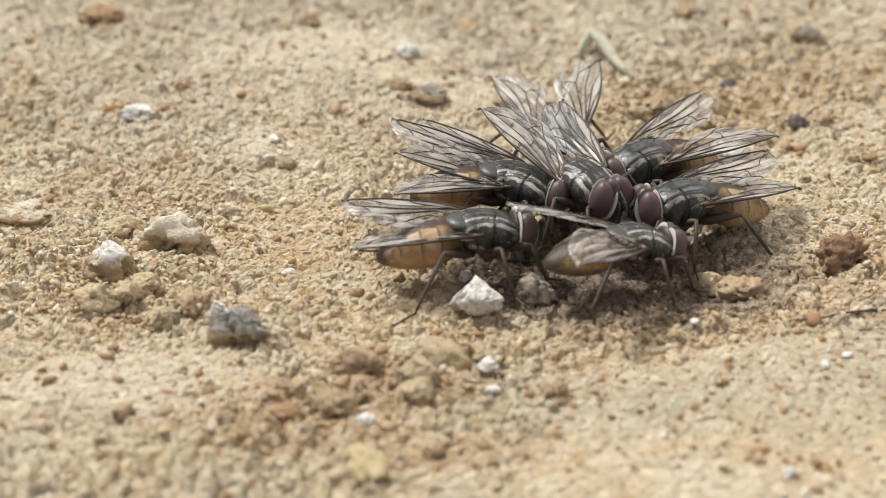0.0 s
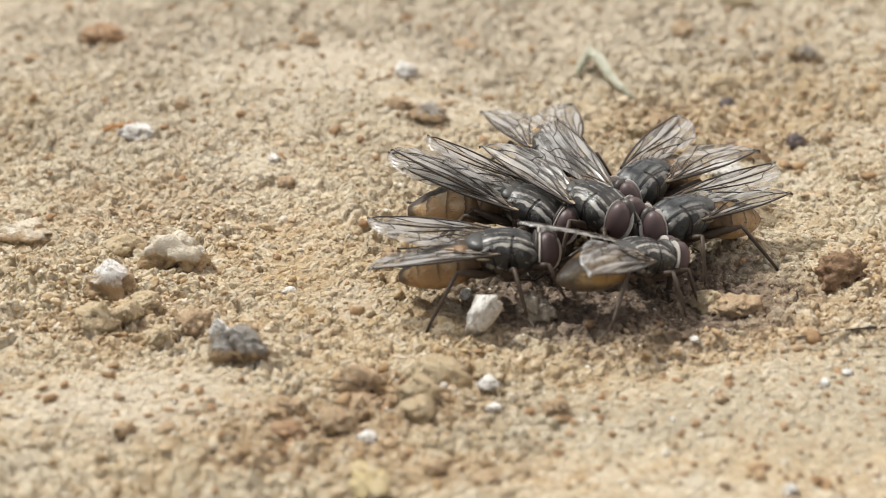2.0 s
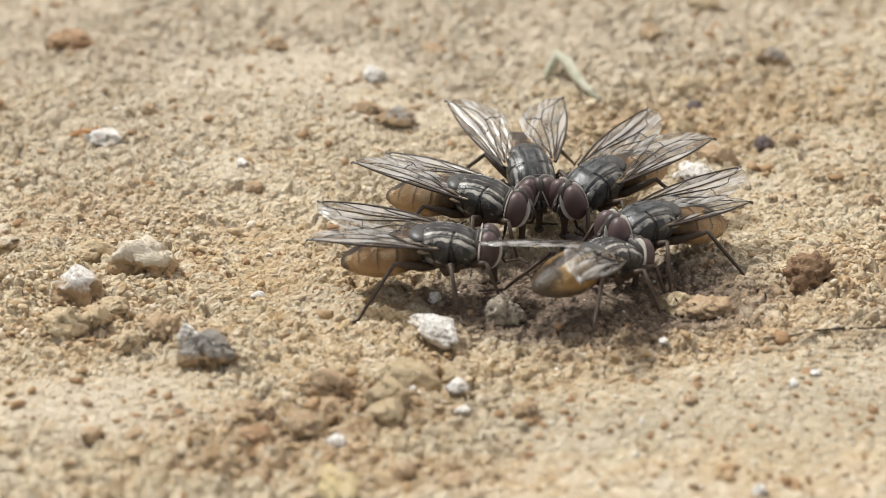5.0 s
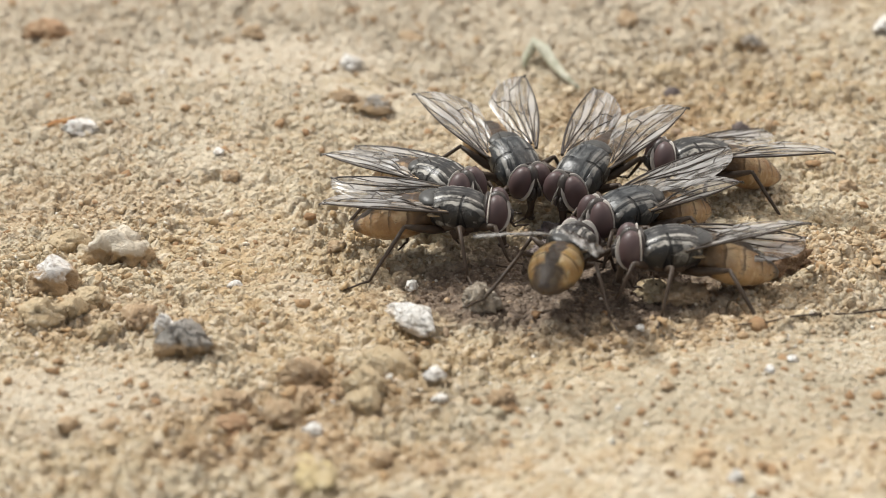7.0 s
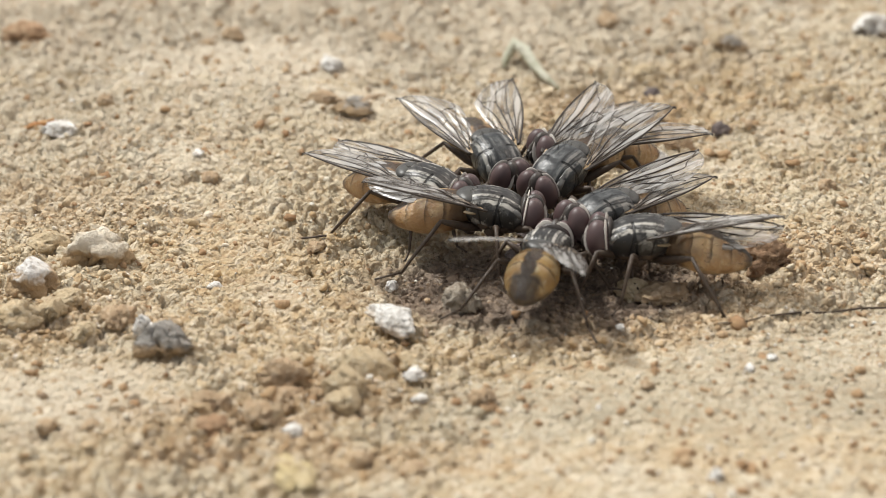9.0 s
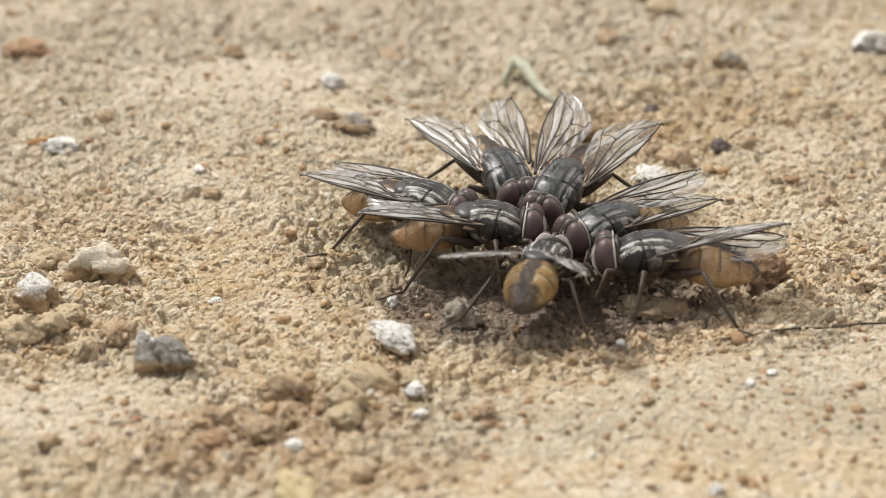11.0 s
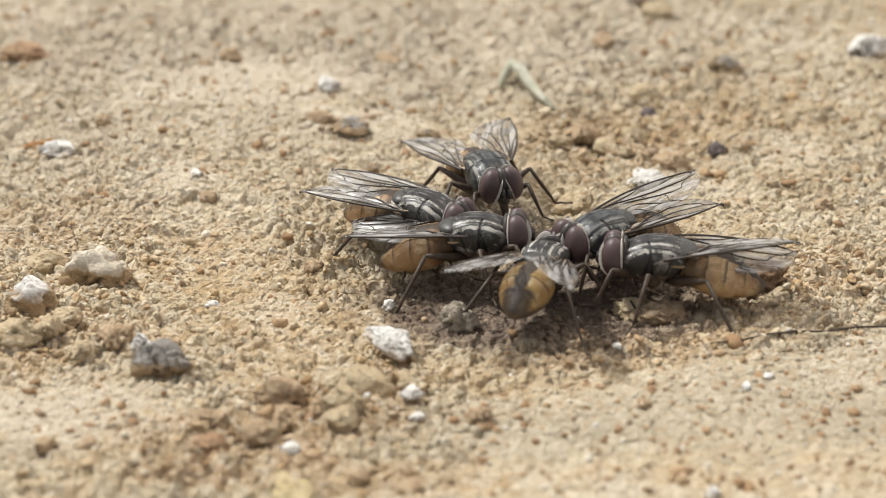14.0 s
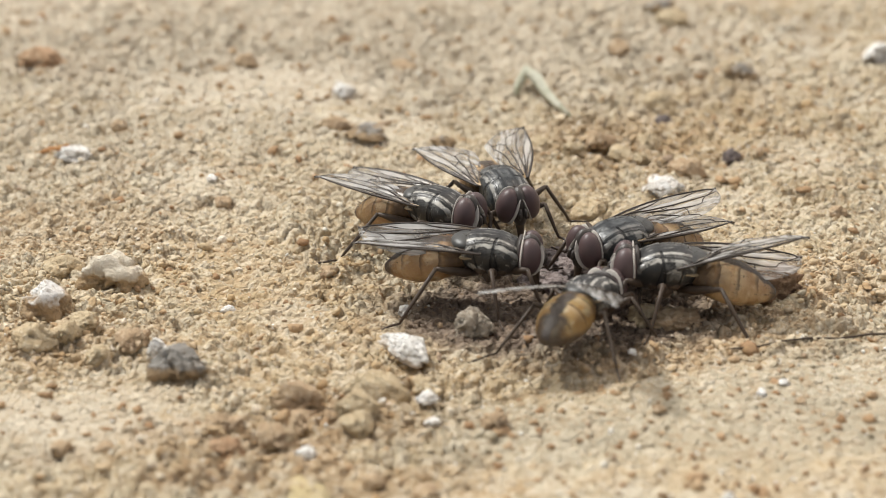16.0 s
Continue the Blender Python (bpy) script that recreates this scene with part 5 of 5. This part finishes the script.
# -- wing rows --
WINGS = {  # seconds, splay left and right, lift left and right, twist
    "a": [(0.0, 15, -4, 11, 1, 1), (1.5, 8, 10, 14, 6, 1), (2.5, 4, 12, 18, 11, 1), (3.0, 2, 14, 18, 14, 1), (3.3, 2, 14, 18, 14, 1), (3.5, 17, -7, 8, 4, 1), (4.0, 9, 7, 16, 8, 1), (6.5, 8, 8, 11, 14, 1), (7.5, 8, 7, 7, 10, 1), (8.5, 9, 11, 3, 16, 1), (9.0, 9, 15, 3, 20, 1), (11.5, 6, 9, 10, 12, 1), (12.5, 6, 11, 16, 16, 1), (13.5, 8, 7, 8, 17, 5), (13.6, 8, 7, 8, 17, 5), (14.0, 7, -3, 8, 10, 7), (14.8, 4, 26, 4, 16, 9), (15.5, 0, 10, 8, 13, 9), (16.0, -4, -1, 10, 9, 9)],
    "b": [(0.0, 4, 5, 19, 12, -8), (1.5, -13, 12, 20, 11, -8), (2.5, -4, 4, 21, 7, -8), (3.0, 3, 3, 22, 20, -8), (3.2, 3, 3, 22, 20, -8), (3.5, 0, 9, 15, 18, -8), (4.0, -1, 3, 9, 7, -8), (4.2, -1, 3, 9, 7, -8), (6.3, 31, 28, 18, 6, -8), (6.5, 31, 28, 18, 6, -8), (7.5, 31, 28, 18, 6, -8), (9.0, 31, 28, 18, 6, -8), (9.4, 31, 28, 18, 6, -8), (16.0, 31, 28, 18, 6, -8)],
    "c": [(0.0, 20, 18, 18, 6, 0), (1.5, 17, -12, 12, 24, 0), (2.5, 13, -8, 10, 21, 0), (3.0, 31, -2, -2, 11, 0), (3.5, 9, 5, 3, 12, 0), (4.0, 16, 5, 0, 15, 0), (6.5, 0, 8, 8, 14, 0), (7.5, -14, 16, 7, 8, 0), (8.5, 7, 7, 4, 11, 0), (9.0, 5, 7, 7, 12, 0), (11.5, 3, 7, 6, 11, 0), (12.5, -2, 9, 7, 12, 0), (13.5, 6, 1, 7, 11, 0), (14.0, -1, 8, 10, 8, 0), (14.8, 2, 5, 9, 11, 0), (15.5, 7, 3, 7, 13, 0), (16.0, 7, 5, 9, 14, 0)],
    "d": [(0.0, 20, 11, 19, 28, -8), (1.5, 18, 11, 17, 24, -8), (2.5, 24, 6, 23, 16, -8), (3.0, 4, 25, 24, 18, -8), (3.5, -6, 20, 21, 14, -8), (4.0, 14, 1, 9, 6, -5), (6.3, -25, 1, 12, 6, 10), (6.5, -25, 1, 12, 6, 10), (7.5, 2, 1, 22, 6, 10), (8.5, -2, 1, 21, 6, 10), (9.0, -1, 1, 19, 6, 10), (11.5, -4, 1, 20, 6, 10), (12.5, 22, 1, 27, 6, 10), (13.5, -8, 1, 18, 6, 10), (14.0, -6, 1, 18, 7, 10), (14.8, -4, 3, 18, 6, 10), (15.5, 0, 6, 16, 4, 10), (16.0, -8, 9, 22, 3, 10)],
    "e": [(0.0, 21, 18, 16, 9, -8), (1.5, 12, 21, 8, 5, -8), (2.5, 16, 13, 5, 6, -8), (3.0, 24, 20, 13, 10, -8), (3.5, 22, 21, 7, 6, -8), (4.0, 17, 25, 5, 8, -8), (6.5, 26, 19, 13, 17, -8), (7.5, 22, 21, 11, 9, -8), (8.5, 22, 23, 10, 11, -8), (9.0, 25, 20, 8, 9, -8), (11.5, 15, 23, 9, 7, -8), (12.5, 15, 22, 14, 13, -8), (13.5, 17, 21, 14, 13, -8), (13.6, 17, 21, 14, 13, -8), (14.0, 23, 17, 9, 6, -8), (14.8, 19, 20, 8, 4, -8), (15.5, 26, 16, 9, 7, -8), (16.0, 23, 18, 10, 7, -8)],
    "f": [(0.0, 23, 17, 15, 17, -8), (1.5, 19, 9, 8, 13, -8), (2.5, 21, 10, 7, 13, -8), (3.0, 17, 6, 2, 15, -8), (3.5, 14, 21, 8, 12, -8), (4.0, 12, 13, 8, 9, -8), (6.5, 14, 14, 10, 9, -8), (7.5, 18, 20, 12, 7, -8), (8.5, 18, 9, 14, 15, -8), (9.0, 16, 13, 15, 12, -8), (11.5, 20, 17, 10, 14, -8), (12.5, 20, 20, 10, 15, -8), (13.5, 17, 23, 15, 23, -8), (13.6, 17, 23, 15, 23, -8), (16.0, 17, 23, 15, 23, -8)],
    "g": [(0.0, -4, 14, 5, 12, -2), (1.5, -5, -1, 7, 18, -2), (2.5, 0, -4, 6, 15, -2), (3.0, -7, 5, 7, 13, -2), (3.5, 0, -1, 7, 17, -2), (4.0, -3, -5, 2, 15, -2), (6.5, -7, 2, 7, 22, -2), (7.5, 1, -12, 8, 21, -2), (8.5, -6, 11, 8, 13, -2), (9.0, -3, -3, 9, 18, -2), (11.5, 0, -1, 4, 13, -2), (12.5, -1, 0, 6, 15, -2), (13.5, -2, 0, 5, 16, -2), (14.0, 5, -4, 10, 20, -2), (14.8, 5, -10, 6, 16, -2), (15.5, 1, -4, 6, 15, -2), (16.0, -3, 0, 3, 14, -2)],
    "h": [(0.0, 22, 33, 12, 9, -18), (1.5, 11, 29, 18, 8, -18), (2.5, 21, 22, 10, 9, -18), (3.0, 14, 26, 18, 8, -18), (3.5, 10, 28, 12, 7, -18), (4.0, 25, 28, 1, 7, -18), (6.5, 24, 23, 16, 16, -20), (7.5, 26, 16, 16, 16, -20), (8.2, 26, 20, 18, 15, -19), (8.6, 32, 12, 7, 10, -9), (9.0, 26, 24, 21, 14, -18), (11.5, 31, 26, 15, 16, -18), (12.5, 29, 26, 19, 14, -18), (13.5, 24, 27, 18, 14, -18), (14.0, 23, 24, 14, 14, -18), (14.6, 23, 24, 14, 14, -18), (14.8, 27, 19, 12, 8, -5), (15.1, 27, 19, 12, 8, -5), (15.5, 22, 35, 7, 25, -12), (16.0, 21, 32, 15, 15, -18)],
}
# -- end of wing rows --
MOVED_STONE = stone("stone_chip", -0.9, -5.6, (1.14, 0.66, 0.47), 31, WHITE_CHIP, "rough white stone chip on damp soil", "stone chip", cut=0.32, fine=0.16, lumpy=0.6)
# -- stone rows --
STONE_ROWS = [  # seconds, place in mm, turn
    (0.0, -0.80, -5.80, 0.50, 50, -20, -20),
    (1.4, -0.80, -5.70, 0.50, 50, -20, -20),
    (1.5, -0.65, -5.66, 0.62, 35, -60, -18),
    (2.2, -0.62, -5.96, 0.62, 35, -60, -18),
    (2.4, -0.92, -6.13, 0.55, 50, -10, 10),
    (3.2, -0.72, -6.02, 0.55, 50, -10, 10),
    (3.4, -1.38, -6.96, 0.35, 5, 5, -35),
    (3.5, -1.18, -6.40, 0.30, 0, 8, -38),
    (3.6, -1.13, -6.24, 0.30, 0, 8, -38),
    (16.0, -1.10, -6.78, 0.30, 0, 8, -38),
]
# -- end of stone rows --

motions()
